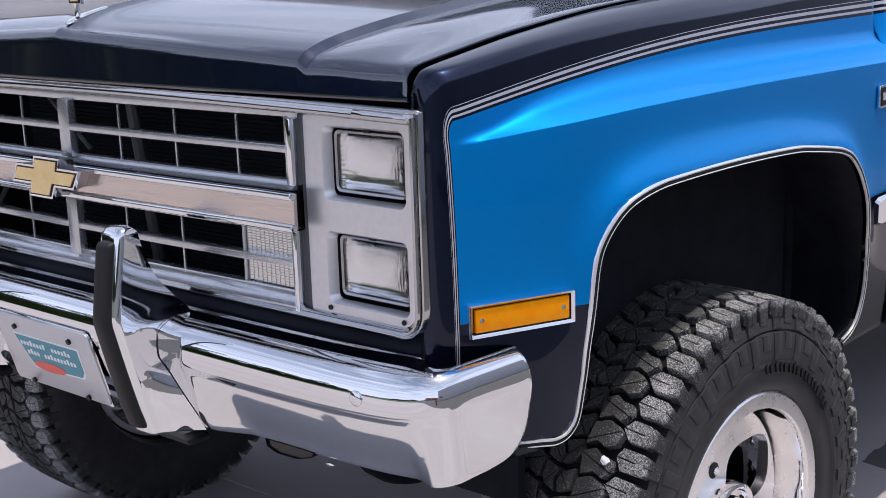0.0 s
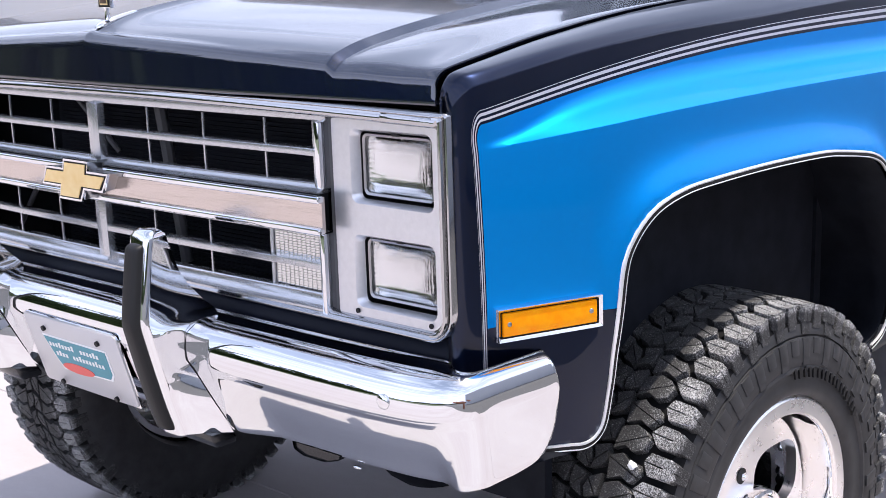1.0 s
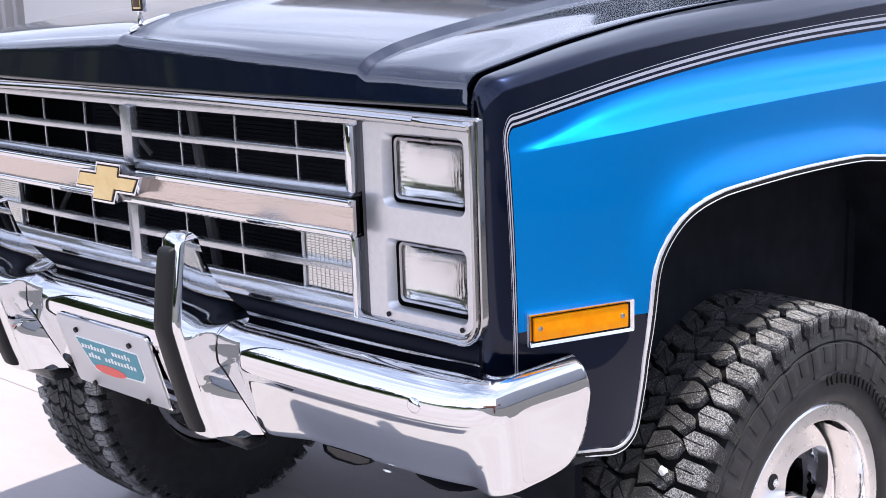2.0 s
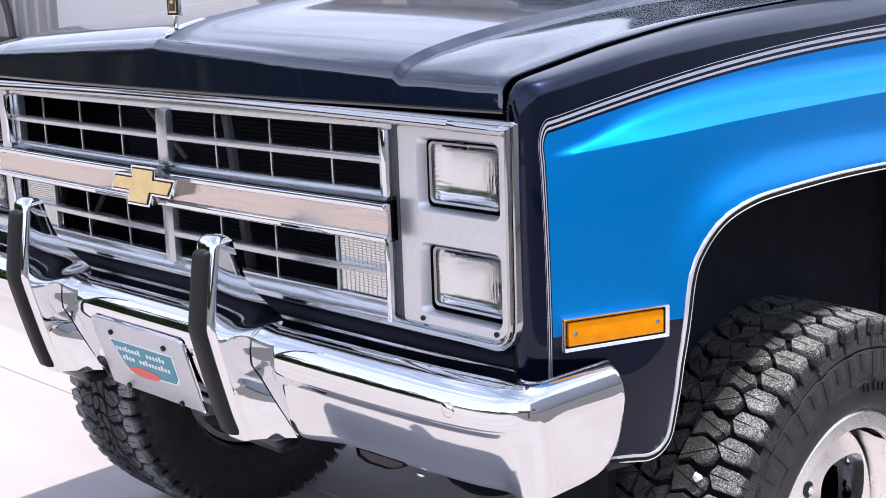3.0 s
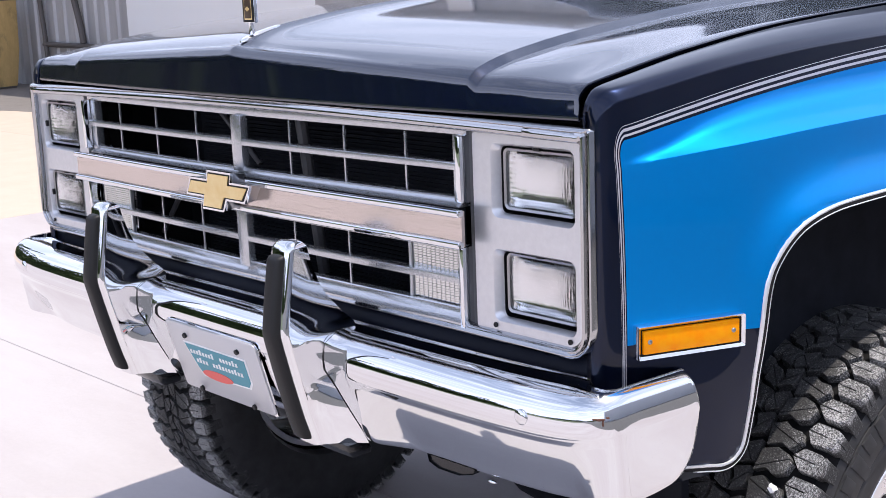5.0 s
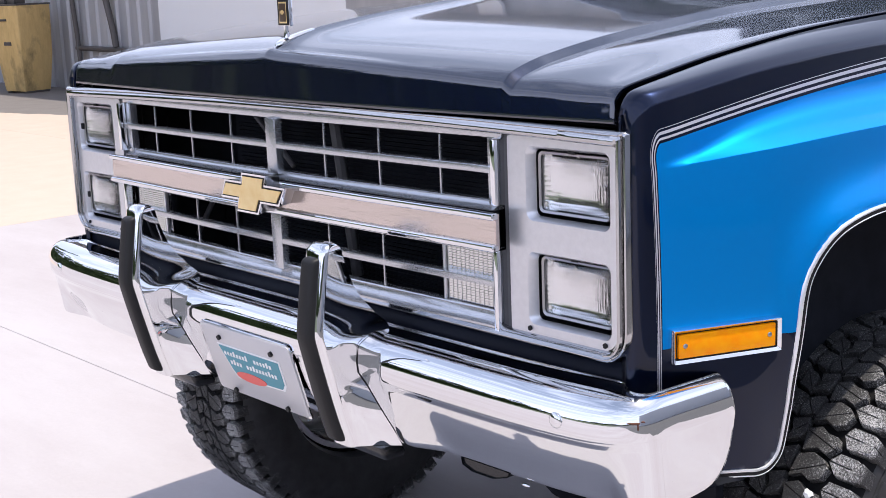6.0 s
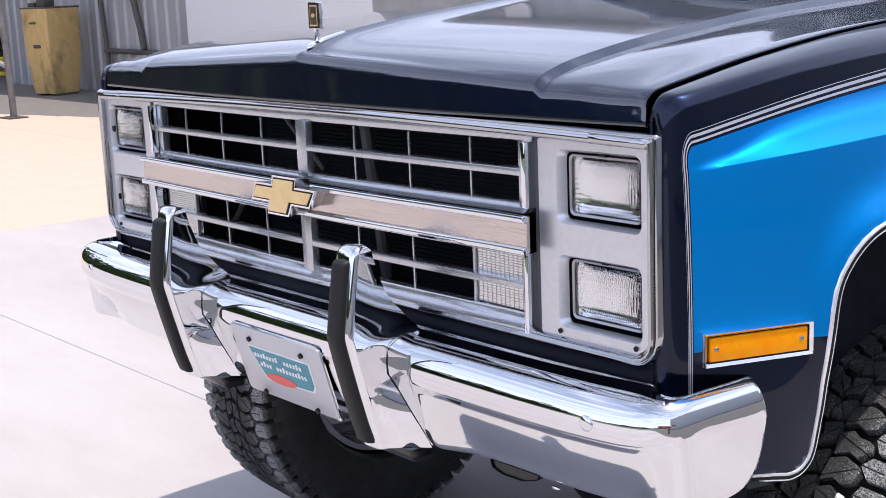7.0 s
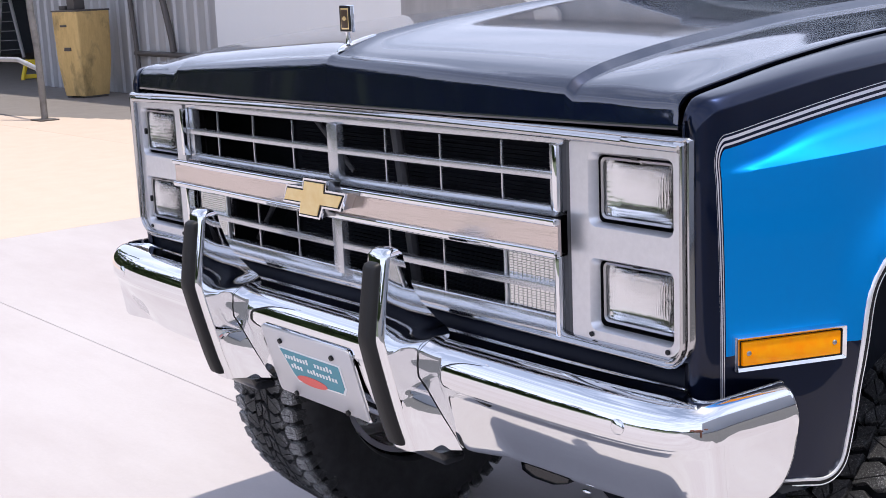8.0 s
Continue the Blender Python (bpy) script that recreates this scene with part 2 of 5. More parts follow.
grime = k.ramp(k.noise(2.1, 7.0, 0.65, stretch=(1.4, 1.4, 0.8)), [(0.50, (0.0, 0.0, 0.0)), (0.66, (0.8, 0.8, 0.8))])
k.link(k.mix(grime, paint, (0.19, 0.14, 0.06)), k.b.inputs["Base Color"])
M_SAFETY = material("safety_yellow", (0.75, 0.55, 0.02), 0.5)
M_POST = material("dull_grey_pipe", (0.24, 0.23, 0.225), 0.5, 0.3)
k = Nodes(M_POST)
k.link(k.ramp(k.noise(7.0, 5.0), [(0.3, (0.10, 0.095, 0.09)), (0.7, (0.21, 0.20, 0.195))]), k.b.inputs["Base Color"])
M_DARKSTEEL = material("weathered_steel", (0.10, 0.09, 0.085), 0.6, 0.3)
M_UNSEEN_WALL = material("plain_grey_wall", (0.50, 0.505, 0.52), 0.7, 0.0, 0.0, 0.2)
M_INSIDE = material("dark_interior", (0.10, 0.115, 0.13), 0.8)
M_LEAF = material("far_foliage", (0.05, 0.08, 0.03), 0.8)
k = Nodes(M_LEAF)
k.link(k.ramp(k.noise(1.5, 6.0), [(0.3, (0.02, 0.035, 0.012)), (0.7, (0.08, 0.12, 0.04))]), k.b.inputs["Base Color"])


# ---- mesh helpers ----
def smooth_by_angle(me, angle=35):
    bm = bmesh.new()
    bm.from_mesh(me)
    for f in bm.faces:
        f.smooth = True
    for e in bm.edges:
        if len(e.link_faces) == 2 and e.calc_face_angle(0.0) > radians(angle):
            e.smooth = False
    bm.to_mesh(me)
    bm.free()


def mesh_of(name, bm, mat, angle=35):
    bmesh.ops.remove_doubles(bm, verts=bm.verts, dist=1e-6)
    bmesh.ops.recalc_face_normals(bm, faces=bm.faces)
    me = bpy.data.meshes.new(name)
    bm.to_mesh(me)
    bm.free()
    me.materials.append(mat)
    smooth_by_angle(me, angle)
    return me


def part(name, bm, mat, parent, label="", angle=35):
    me = bm if isinstance(bm, bpy.types.Mesh) else mesh_of(name, bm, mat, angle)
    ob = new(name, me)
    ob.parent = parent
    if label:
        tagged(ob, label)
    return ob


def thing(name, label, category, group="", kind="", at=(0, 0, 0)):
    ob = new(name)
    ob.empty_display_size = 0.2
    ob.location = at
    return tagged(ob, label, category, group, kind)


def box(bm, x0, x1, y0, y1, z0, z1, bevel=0.0, seg=2):
    m = Matrix.Translation(((x0 + x1) / 2, (y0 + y1) / 2, (z0 + z1) / 2)) @ Matrix.Diagonal((abs(x1 - x0), abs(y1 - y0), abs(z1 - z0), 1))
    vs = bmesh.ops.create_cube(bm, size=1.0, matrix=m)["verts"]
    if bevel:
        es = list({e for v in vs for e in v.link_edges})
        bmesh.ops.bevel(bm, geom=es, offset=bevel, segments=seg, affect="EDGES", profile=0.6)
    return bm


def boxed(*a, **kw):
    return box(bmesh.new(), *a, **kw)


def loft(bm, rings, closed=True, caps=False):
    """Quads between rings of points, each ring closed or open."""
    rows = [[bm.verts.new(p) for p in ring] for ring in rings]
    n = len(rows[0])
    for a, b in zip(rows, rows[1:]):
        for i in range(n if closed else n - 1):
            j = (i + 1) % n
            bm.faces.new((a[i], a[j], b[j], b[i]))
    if caps:
        bm.faces.new(rows[0][::-1])
        bm.faces.new(rows[-1])
    return rows


def tube(bm, pts, r, n=10, caps=True):
    """A round bar along pts; r one radius or one for each point."""
    pts = [Vector(p) for p in pts]
    rs = r if isinstance(r, (list, tuple)) else [r] * len(pts)
    side = None
    rings = []
    for i, p in enumerate(pts):
        d = (pts[min(i + 1, len(pts) - 1)] - pts[max(i - 1, 0)]).normalized()
        if side is None:
            side = d.orthogonal().normalized()
        side = (side - d * side.dot(d)).normalized()
        up = d.cross(side)
        rings.append([p + (side * math.cos(a) + up * math.sin(a)) * rs[i] for a in (2 * math.pi * j / n for j in range(n))])
    loft(bm, rings, True, caps)
    return bm


def rounded(x0, x1, z0, z1, r, n=5):
    """Points round a rectangle with rounded corners; r one radius or (bl, br, tr, tl)."""
    rr = r if isinstance(r, (list, tuple)) else (r,) * 4
    out = []
    for (cx, cz, sx, sz, a0), q in zip(((x0, z0, 1, 1, 180), (x1, z0, -1, 1, 270), (x1, z1, -1, -1, 0), (x0, z1, 1, -1, 90)), rr):
        for i in range(n + 1):
            a = radians(a0 + 90 * i / n)
            out.append((cx + sx * q + q * math.cos(a), cz + sz * q + q * math.sin(a)))
    return out


def curve_at(table, v):
    """Smooth interpolation in a table of (v, value) rows."""
    xs, ys = [r[0] for r in table], [r[1] for r in table]
    n = len(xs)
    if v <= xs[0]:
        return ys[0]
    if v >= xs[-1]:
        return ys[-1]
    i = max(j for j in range(n - 1) if xs[j] <= v)

    def slope(j):
        a, b = max(j - 1, 0), min(j + 1, n - 1)
        return (ys[b] - ys[a]) / (xs[b] - xs[a])

    h = xs[i + 1] - xs[i]
    t = (v - xs[i]) / h
    return ((2 * t**3 - 3 * t**2 + 1) * ys[i] + (t**3 - 2 * t**2 + t) * h * slope(i)
            + (-2 * t**3 + 3 * t**2) * ys[i + 1] + (t**3 - t**2) * h * slope(i + 1))


def spline(pts, per=8):
    """Catmull-Rom through points; doubled points stay corners."""
    pts = [Vector(p) for p in pts]
    out = []
    for i in range(len(pts) - 1):
        a, b, c, d = pts[max(i - 1, 0)], pts[i], pts[i + 1], pts[min(i + 2, len(pts) - 1)]
        if (c - b).length < 1e-9:
            continue
        for s in range(per):
            t = s / per
            out.append(0.5 * (2 * b + (c - a) * t + (2 * a - 5 * b + 4 * c - d) * t * t + (3 * b - a - 3 * c + d) * t**3))
    out.append(pts[-1])
    return out


def ease(a, b, v):
    t = min(max((v - a) / (b - a), 0.0), 1.0)
    return t * t * (3 - 2 * t)


def mirrored(me, name):
    bm = bmesh.new()
    bm.from_mesh(me)
    for v in bm.verts:
        v.co.x = -v.co.x
    bmesh.ops.reverse_faces(bm, faces=bm.faces)
    out = bpy.data.meshes.new(name)
    bm.to_mesh(out)
    bm.free()
    for m in me.materials:
        out.materials.append(m)
    return out


def solid(ob, thick, offset=-1.0):
    m = ob.modifiers.new("thickness", "SOLIDIFY")
    m.thickness, m.offset = thick, offset
    return ob


# ---- setting ----
def ground_sheet():
    """One concrete sheet with sawn joints cut into it."""
    bm = bmesh.new()
    joints_x, joints_y = (-6.0, 9.0), (-9.95, -6.35, -2.75, 0.85, 4.45)
    axis = []
    for joints in (joints_x, joints_y):
        marks = [(v, 0.0) for v in (-400, -60, -25, -14, -4, -1.5, 0, 2.5, 6, 14, 30, 60, 400)]
        for j in joints:
            marks += [(j - 0.004, 0.0), (j - 0.0018, -0.004), (j + 0.0018, -0.004), (j + 0.004, 0.0)]
        axis.append(sorted(marks))
    loft(bm, [[(x, y, min(zx, zy)) for x, zx in axis[0]] for y, zy in axis[1]], closed=False)
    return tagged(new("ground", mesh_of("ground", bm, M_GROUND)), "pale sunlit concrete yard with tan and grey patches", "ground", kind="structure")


ground = ground_sheet()

WALL_Y, EAVE = 7.6, 3.8


def ribbed_wall(name, x0, x1, mat, label, z1=EAVE, pitch=0.3):
    """Metal siding that faces the yard: flat pans with raised ribs."""
    bm = bmesh.new()
    prof, x = [], x0
    while x < x1 - 1e-6:
        for dx, dy in ((0.0, 0.0), (0.20, 0.0), (0.225, -0.035), (0.275, -0.035)):
            if x + dx < x1:
                prof.append((x + dx, WALL_Y + dy))
        x += pitch
    prof.append((x1, WALL_Y))
    loft(bm, [[(a, b, z) for a, b in prof] + [(x1, WALL_Y + 0.15, z), (x0, WALL_Y + 0.15, z)] for z in (0.0, z1)], True, True)
    return tagged(new(name, mesh_of(name, bm, mat, 20)), label, "wall", kind="structure")


ribbed_wall("wall_north", -19.9, -13.7, M_STEEL, "grey ribbed metal siding of a workshop building")
ribbed_wall("wall_white", -13.7, -9.6, M_PALE, "white ribbed metal door panel of a workshop building", pitch=0.6)
ribbed_wall("wall_east", -9.6, -5.4, M_STEEL, "grey ribbed metal siding of a workshop building", pitch=0.6)


def bay():
    """Open dark workshop bay beyond the end of the siding."""
    bm = bmesh.new()
    box(bm, -34.0, -33.85, WALL_Y, WALL_Y + 9, 0, EAVE)
    box(bm, -34.0, -5.4, WALL_Y + 9, WALL_Y + 9.15, 0, EAVE)
    box(bm, -20.05, -19.9, WALL_Y + 0.15, WALL_Y + 9, 0, EAVE)
    box(bm, -5.55, -5.4, WALL_Y + 0.25, WALL_Y + 9, 0, EAVE)
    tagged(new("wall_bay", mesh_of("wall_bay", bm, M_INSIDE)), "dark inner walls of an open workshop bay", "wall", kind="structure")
    bm = bmesh.new()
    loft(bm, [[(x, WALL_Y - 0.5, EAVE + 0.02), (x, WALL_Y + 4.5, EAVE + 0.45), (x, WALL_Y + 9.3, EAVE + 0.02), (x, WALL_Y + 9.3, EAVE + 0.12),
               (x, WALL_Y + 4.5, EAVE + 0.55), (x, WALL_Y - 0.5, EAVE + 0.12)] for x in (-34.3, -5.45)], True, True)
    tagged(new("roof", mesh_of("roof", bm, M_STEEL)), "low grey metal workshop roof", "roof", kind="structure")


bay()
tagged(new("wall_post", mesh_of("wall_post", boxed(-7.5, -7.15, WALL_Y - 0.09, WALL_Y - 0.038, 0.0, EAVE - 0.02, bevel=0.01), M_PALE)), "white painted door post on the grey siding", "post", kind="structure")

# unseen plain grey walls added to close the driver side and shape reflections
tagged(new("unseen_wall_south", mesh_of("unseen_wall_south", boxed(6.6, 6.8, -3.0, 7.6, 0.0, 3.7), M_UNSEEN_WALL)), "plain grey wall added out of view to shape reflections", "wall", kind="structure")
tagged(new("unseen_wall_corner", mesh_of("unseen_wall_corner", boxed(-1.5, 6.8, 7.6, 7.8, 0.0, 1.9), M_UNSEEN_WALL)), "plain grey wall added out of view to shape reflections", "wall", kind="structure")


# ---- truck ----
truck = thing("pickup_truck", "two-tone navy and blue lifted truck with chrome trim on concrete", "truck")

EDGE = [(0.0, 1.305), (0.026, 1.314), (0.07, 1.322), (0.26, 1.350), (0.52, 1.376), (0.9, 1.395), (1.2, 1.405), (1.5, 1.41)]
PLAN = [(0.0, 0.868), (0.003, 0.8740), (0.007, 0.8790), (0.012, 0.8832), (0.018, 0.8872), (0.024, 0.8905), (0.03, 0.8935), (0.06, 0.9065), (0.128, 0.936), (0.212, 0.968), (0.35, 0.990), (0.6, 1.003), (1.0, 1.010), (1.5, 1.012)]
TOPX = [(0.0, 0.862), (0.03, 0.880), (0.1, 0.890), (0.2, 0.897), (0.5, 0.905), (1.5, 0.912)]
CREASE_Z = [(0.0, 1.192), (0.1, 1.200), (0.2, 1.209), (0.38, 1.217), (0.68, 1.219), (0.9, 1.217), (1.27, 1.211), (1.5, 1.207)]
ARCH = [(-0.10, 0.725), (0.05, 0.715), (0.164, 0.705), (0.209, 0.699), (0.236, 0.708), (0.252, 0.735), (0.256, 0.797), (0.2525, 0.865), (0.2545, 0.974), (0.271, 1.029), (0.312, 1.072), (0.376, 1.091),
        (0.461, 1.097), (0.639, 1.098), (0.835, 1.091), (0.930, 1.0805), (1.022, 1.0665), (1.063, 1.0573), (1.098, 1.044), (1.131, 1.021), (1.158, 0.994), (1.185, 0.958), (1.213, 0.913), (1.256, 0.844), (1.288, 0.790), (1.304, 0.739), (1.302, 0.687), (1.288, 0.650), (1.262, 0.628), (1.225, 0.616)]
ARCH_LINE = spline([(0.0, y, z) for y, z in ARCH], 6)
ARCH_POLY = [(p.y, p.z) for p in ARCH_LINE] + [(1.22, 0.4), (-0.1, 0.4)]


def edge_z(y):
    return curve_at(EDGE, y)


def arch_gap(y, z):
    """Signed distance to the wheel opening (inside is negative) and the nearest point of its outline."""
    best, where, inside = 9.0, (y, z), False
    n = len(ARCH_POLY)
    for i in range(n):
        (ay, az), (by, bz) = ARCH_POLY[i], ARCH_POLY[(i + 1) % n]
        if (az > z) != (bz > z) and y < (by - ay) * (z - az) / (bz - az) + ay:
            inside = not inside
        dy, dz = by - ay, bz - az
        t = min(max(((y - ay) * dy + (z - az) * dz) / (dy * dy + dz * dz + 1e-12), 0), 1)
        qy, qz = ay + t * dy, az + t * dz
        d = math.hypot(y - qy, z - qz)
        if d < best:
            best, where = d, (qy, qz)
    return (-best if inside else best), where


def side_x(y, z, gap=None):
    """Half width of the fender side below the crease, with the flare round the wheel opening."""
    if gap is None:
        gap = arch_gap(y, z)[0]
    flare = 0.029 * math.exp(-((max(gap, 0.0) / 0.042) ** 2)) * ease(0.12, 0.34, y) * ease(0.74, 0.96, z)
    return curve_at(PLAN, y) - 0.020 * max((1.195 - z) / 0.45, 0.0) ** 2 + flare


def fender_section(y):
    e, xt, w, zc = edge_z(y), curve_at(TOPX, y), curve_at(PLAN, y), curve_at(CREASE_Z, y)
    top_z = e - 0.010 - 0.022 * ease(0.0, 0.9, y)
    d = max(w - xt - 0.014, 0.001)
    up = w - d
    zx = max(d, 0.022)
    pts = [(0.8435, y, e - 0.030), (0.8435, y, e - 0.012), (0.8475, y, e - 0.006), (0.5 * (0.85 + xt), y, e - 0.003 - 0.3 * (e - top_z)), (min(xt, up), y, top_z), (min(xt + 0.0125, up), y, top_z - 0.014)]
    table = [(zc + 0.003, w - 0.0003), (zc + 0.13 * zx, up + 0.84 * d), (zc + 0.27 * zx, up + 0.53 * d), (zc + 0.41 * zx, up + 0.22 * d), (zc + 0.56 * zx, up + 0.075 * d), (zc + 0.78 * zx, up + 0.015 * d), (top_z - 0.014, min(xt + 0.0125, up))]
    line = spline(pts, 6)[:-1]
    for i in range(31):
        s = i / 30
        z = (top_z - 0.014) * (1 - s) + (zc + 0.003) * s
        line.append(Vector((curve_at(table, z), y, z)))
    fall = 0.024 * (1 - math.sqrt(max(1 - (1 - min(y / 0.024, 1.0)) ** 2, 0.0)))
    for p in line:
        p.z -= fall * ease(1.19, 1.27, p.z)
    zs = list(np.linspace(zc, 0.60, 52))
    return line, zs


def fender_mesh():
    bm = bmesh.new()
    ys = [0.0, 0.004, 0.008, 0.012, 0.018, 0.024, 0.03, 0.038, 0.046, 0.056] + list(np.arange(0.067, 1.4501, 0.0115))
    rows = []
    upper, zs = fender_section(0.0)
    rows.append([(bm.verts.new((0.8435, 0.003, p.z)), p.x > 0.850) for p in upper] + [(bm.verts.new((0.8435, 0.003, z)), z > 0.73) for z in zs])
    for y in ys:
        upper, zs = fender_section(y)
        row = [(p, True) for p in upper]
        for z in zs:
            gap, near = arch_gap(y, z)
            keep, yy, zz = gap > 0, y, z
            if abs(gap) < 0.0085 and y > 0.05:
                keep, (yy, zz) = True, near
            row.append((Vector((side_x(yy, zz, max(gap, 0.0) if keep else 0.0), yy, zz)), keep))
        rows.append([(bm.verts.new(p), keep) for p, keep in row])
    for a, b in zip(rows, rows[1:]):
        for i in range(len(a) - 1):
            q = (a[i], a[i + 1], b[i + 1], b[i])
            if all(keep for _, keep in q):
                vs = [v for v, _ in q]
                if len({tuple(round(c, 5) for c in v.co) for v in vs}) == 4:
                    bm.faces.new(vs)
    bmesh.ops.delete(bm, geom=[v for v in bm.verts if not v.link_faces], context="VERTS")
    return mesh_of("fender", bm, M_SIDE, 47)


fender = fender_mesh()
solid(part("fender", fender, M_SIDE, truck, "navy and bright blue fender with silver pinstripes"), 0.004)
solid(part("fender", mirrored(fender, "fender"), M_SIDE, truck, "navy and bright blue fender with silver pinstripes"), 0.004)


def ribbon(bm, pts, normals, profile):
    """Sweeps a profile of (outward in the plane, proud along x) along points with in-plane normals."""
    wide = max(o for o, _ in profile)
    rings = []
    for p, n in zip(pts, normals):
        fall = side_x(p.y + n[0] * wide, p.z + n[1] * wide, wide) - p.x
        rings.append([(p.x + h + fall * max(o, 0.0) / wide, p.y + n[0] * o, p.z + n[1] * o) for o, h in profile])
    loft(bm, rings, True, True)


def arch_moulding():
    """Bright moulding with a black centre line round the wheel opening."""
    yz = [(p.y, p.z) for p in ARCH_LINE if p.y > -0.01]
    pts, nor = [], []
    for i, (y, z) in enumerate(yz):
        (ay, az), (by, bz) = yz[max(i - 1, 0)], yz[min(i + 1, len(yz) - 1)]
        d = Vector((by - ay, bz - az)).normalized()
        nor.append((-d.y, d.x))
        pts.append(Vector((side_x(y, z, 0.0), y, z)))
    a, b = bmesh.new(), bmesh.new()
    ribbon(a, pts, nor, [(-0.0046, -0.0025), (-0.0046, 0.0012), (-0.0041, 0.0026), (-0.0032, 0.0031), (-0.0022, 0.0026), (-0.0018, 0.0012), (0.0034, 0.0012), (0.0038, 0.0026), (0.0058, 0.0033), (0.0079, 0.0025), (0.0084, 0.0010), (0.0084, -0.006)])
    ribbon(b, pts, nor, [(-0.0019, 0.0006), (-0.0019, 0.0024), (0.0035, 0.0024), (0.0035, 0.0006)])
    return mesh_of("arch_moulding", a, M_BRIGHT), mesh_of("insert_line", b, M_BLACK)


arch_me, insert_me = arch_moulding()
for flip in (False, True):
    ob = part("arch_moulding", mirrored(arch_me, "arch_moulding") if flip else arch_me, M_BRIGHT, truck, "bright wheel arch moulding with black centre line")
    part("insert_line", mirrored(insert_me, "insert_line") if flip else insert_me, M_BLACK, ob)


def wheelhouse():
    """Black inner fender shell above and behind the wheel."""
    bm = bmesh.new()
    yz = [(p.y, p.z) for p in ARCH_LINE[6:]]
    cy, cz = 0.72, 0.78
    ring = lambda x, s: [(x, cy + (y - cy) * s, cz + (z - cz) * s) for y, z in yz]
    outer = [(side_x(y, z, 0.0) - 0.012, y, z) for y, z in yz]
    loft(bm, [outer, ring(0.93, 1.05), ring(0.80, 1.06), ring(0.60, 1.03), ring(0.55, 0.6), ring(0.55, 0.05)], closed=False)
    return mesh_of("wheelhouse", bm, M_LINER)


wh = wheelhouse()
solid(part("wheelhouse", wh, M_LINER, truck, "black inner fender liner"), 0.004)
solid(part("wheelhouse", mirrored(wh, "wheelhouse"), M_LINER, truck, "black inner fender liner"), 0.004)


sc = bmesh.new()
bmesh.ops.create_uvsphere(sc, u_segments=10, v_segments=6, radius=0.0045)
liner_screw = mesh_of("liner_screw", sc, M_BRIGHT)
for y, z in ((1.273, 0.988), (1.364, 0.768), (1.13, 1.062)):
    part("liner_screw", liner_screw, M_BRIGHT, truck).location = (0.962, y, z)

for s in (-1, 1):
    bm = bmesh.new()
    tube(bm, [(s * 0.70, 0.60, 0.55), (s * 0.66, 0.62, 1.08)], 0.028)
    part("shock_absorber", bm, M_LINER, truck)
    bm = bmesh.new()
    tube(bm, spline([(s * 0.62, 0.36, 1.06), (s * 0.66, 0.35, 0.98), (s * 0.69, 0.37, 0.86), (s * 0.66, 0.45, 0.72)], 6), 0.009)
    part("brake_hose", bm, M_BLACK, truck)

# hood: rolled front edge, raised centre panel with stepped sides, centre rib
HOOD_X, HOOD_BACK = 0.8345, 1.22


def hood_ridge(y):
    return 0.632 - 0.045 * y


def hood_top(x, yy):
    """Height of the hood: low side panels, a stepped centre panel that rises in two planes to a sharp crease."""
    s, y = abs(x), max(yy, 0.0)
    z = edge_z(y) + 0.004 * ease(0.837, 0.70, s) + 0.005 * ease(0.0, 0.09, y) * ease(0.45, 0.10, y) * ease(0.837, 0.70, s)
    z += 0.004 * ease(0.78, 0.66, s)
    ridge = hood_ridge(y)
    step = min(max((ridge + 0.005 - s) / 0.017, 0.0), 1.0)
    crown = 0.029 * (1 - min(s / 0.62, 1.0) ** 1.25)
    rib = 0.0095 * math.exp(-s / 0.026) * (0.4 + 0.6 * ease(-0.005, 0.07, yy))
    return z + step * (0.011 + crown) + rib


def hood_mesh():
    bm = bmesh.new()
    half = [0.0, 0.004, 0.008, 0.013, 0.019, 0.026, 0.035, 0.046, 0.06] + list(np.linspace(0.08, 0.58, 34)) + [0.60, 0.612, 0.6175, 0.6195, 0.622, 0.6285, 0.6345, 0.6365, 0.639, 0.645, 0.655] + list(np.linspace(0.67, 0.826, 10)) + [0.8325, HOOD_X]
    ds = [0.0, 0.0008, 0.002, 0.004, 0.0065, 0.0095, 0.013, 0.017, 0.021, 0.026, 0.033, 0.043, 0.053] + list(np.linspace(0.07, 0.3, 14)) + list(np.linspace(0.34, HOOD_BACK, 24))
    rings = []
    for base in [-v for v in half[:0:-1]] + half:
        sign = 1 if base >= 0 else -1
        s = abs(base) / HOOD_X
        shear = -0.045 * ease(0.40, 0.58, abs(base)) * ease(0.80, 0.66, abs(base))
        y0 = -0.027 + 0.030 * s**2
        drop = 0.002 * ease(0.828, HOOD_X, abs(base))
        lean = 0.001
        rim = [(base, y0 + 0.02, 1.2615), (base, y0 + 0.001 - lean, 1.260), (base, y0 - 0.0010 - lean, 1.2612), (base, y0 - 0.0014 - lean, 1.2635), (base, y0 - 0.0006 - 0.8 * lean, 1.270)]
        for d in ds:
            y = y0 + d
            x = base + sign * shear * max(y, 0.0)
            fall = (0.027 - 0.011 * s**2) * (1 - math.sqrt(max(1 - (1 - min(d / 0.024, 1.0)) ** 2, 0.0)))
            rim.append((x, y, hood_top(x, y) - fall - drop - (0.006 if abs(base) > 0.8344 else 0)))
        rings.append(rim)
    loft(bm, rings, closed=False)
    return mesh_of("hood", bm, M_NAVY, 24)


solid(part("hood", hood_mesh(), M_NAVY, truck, "glossy navy hood with raised centre panel"), 0.004)

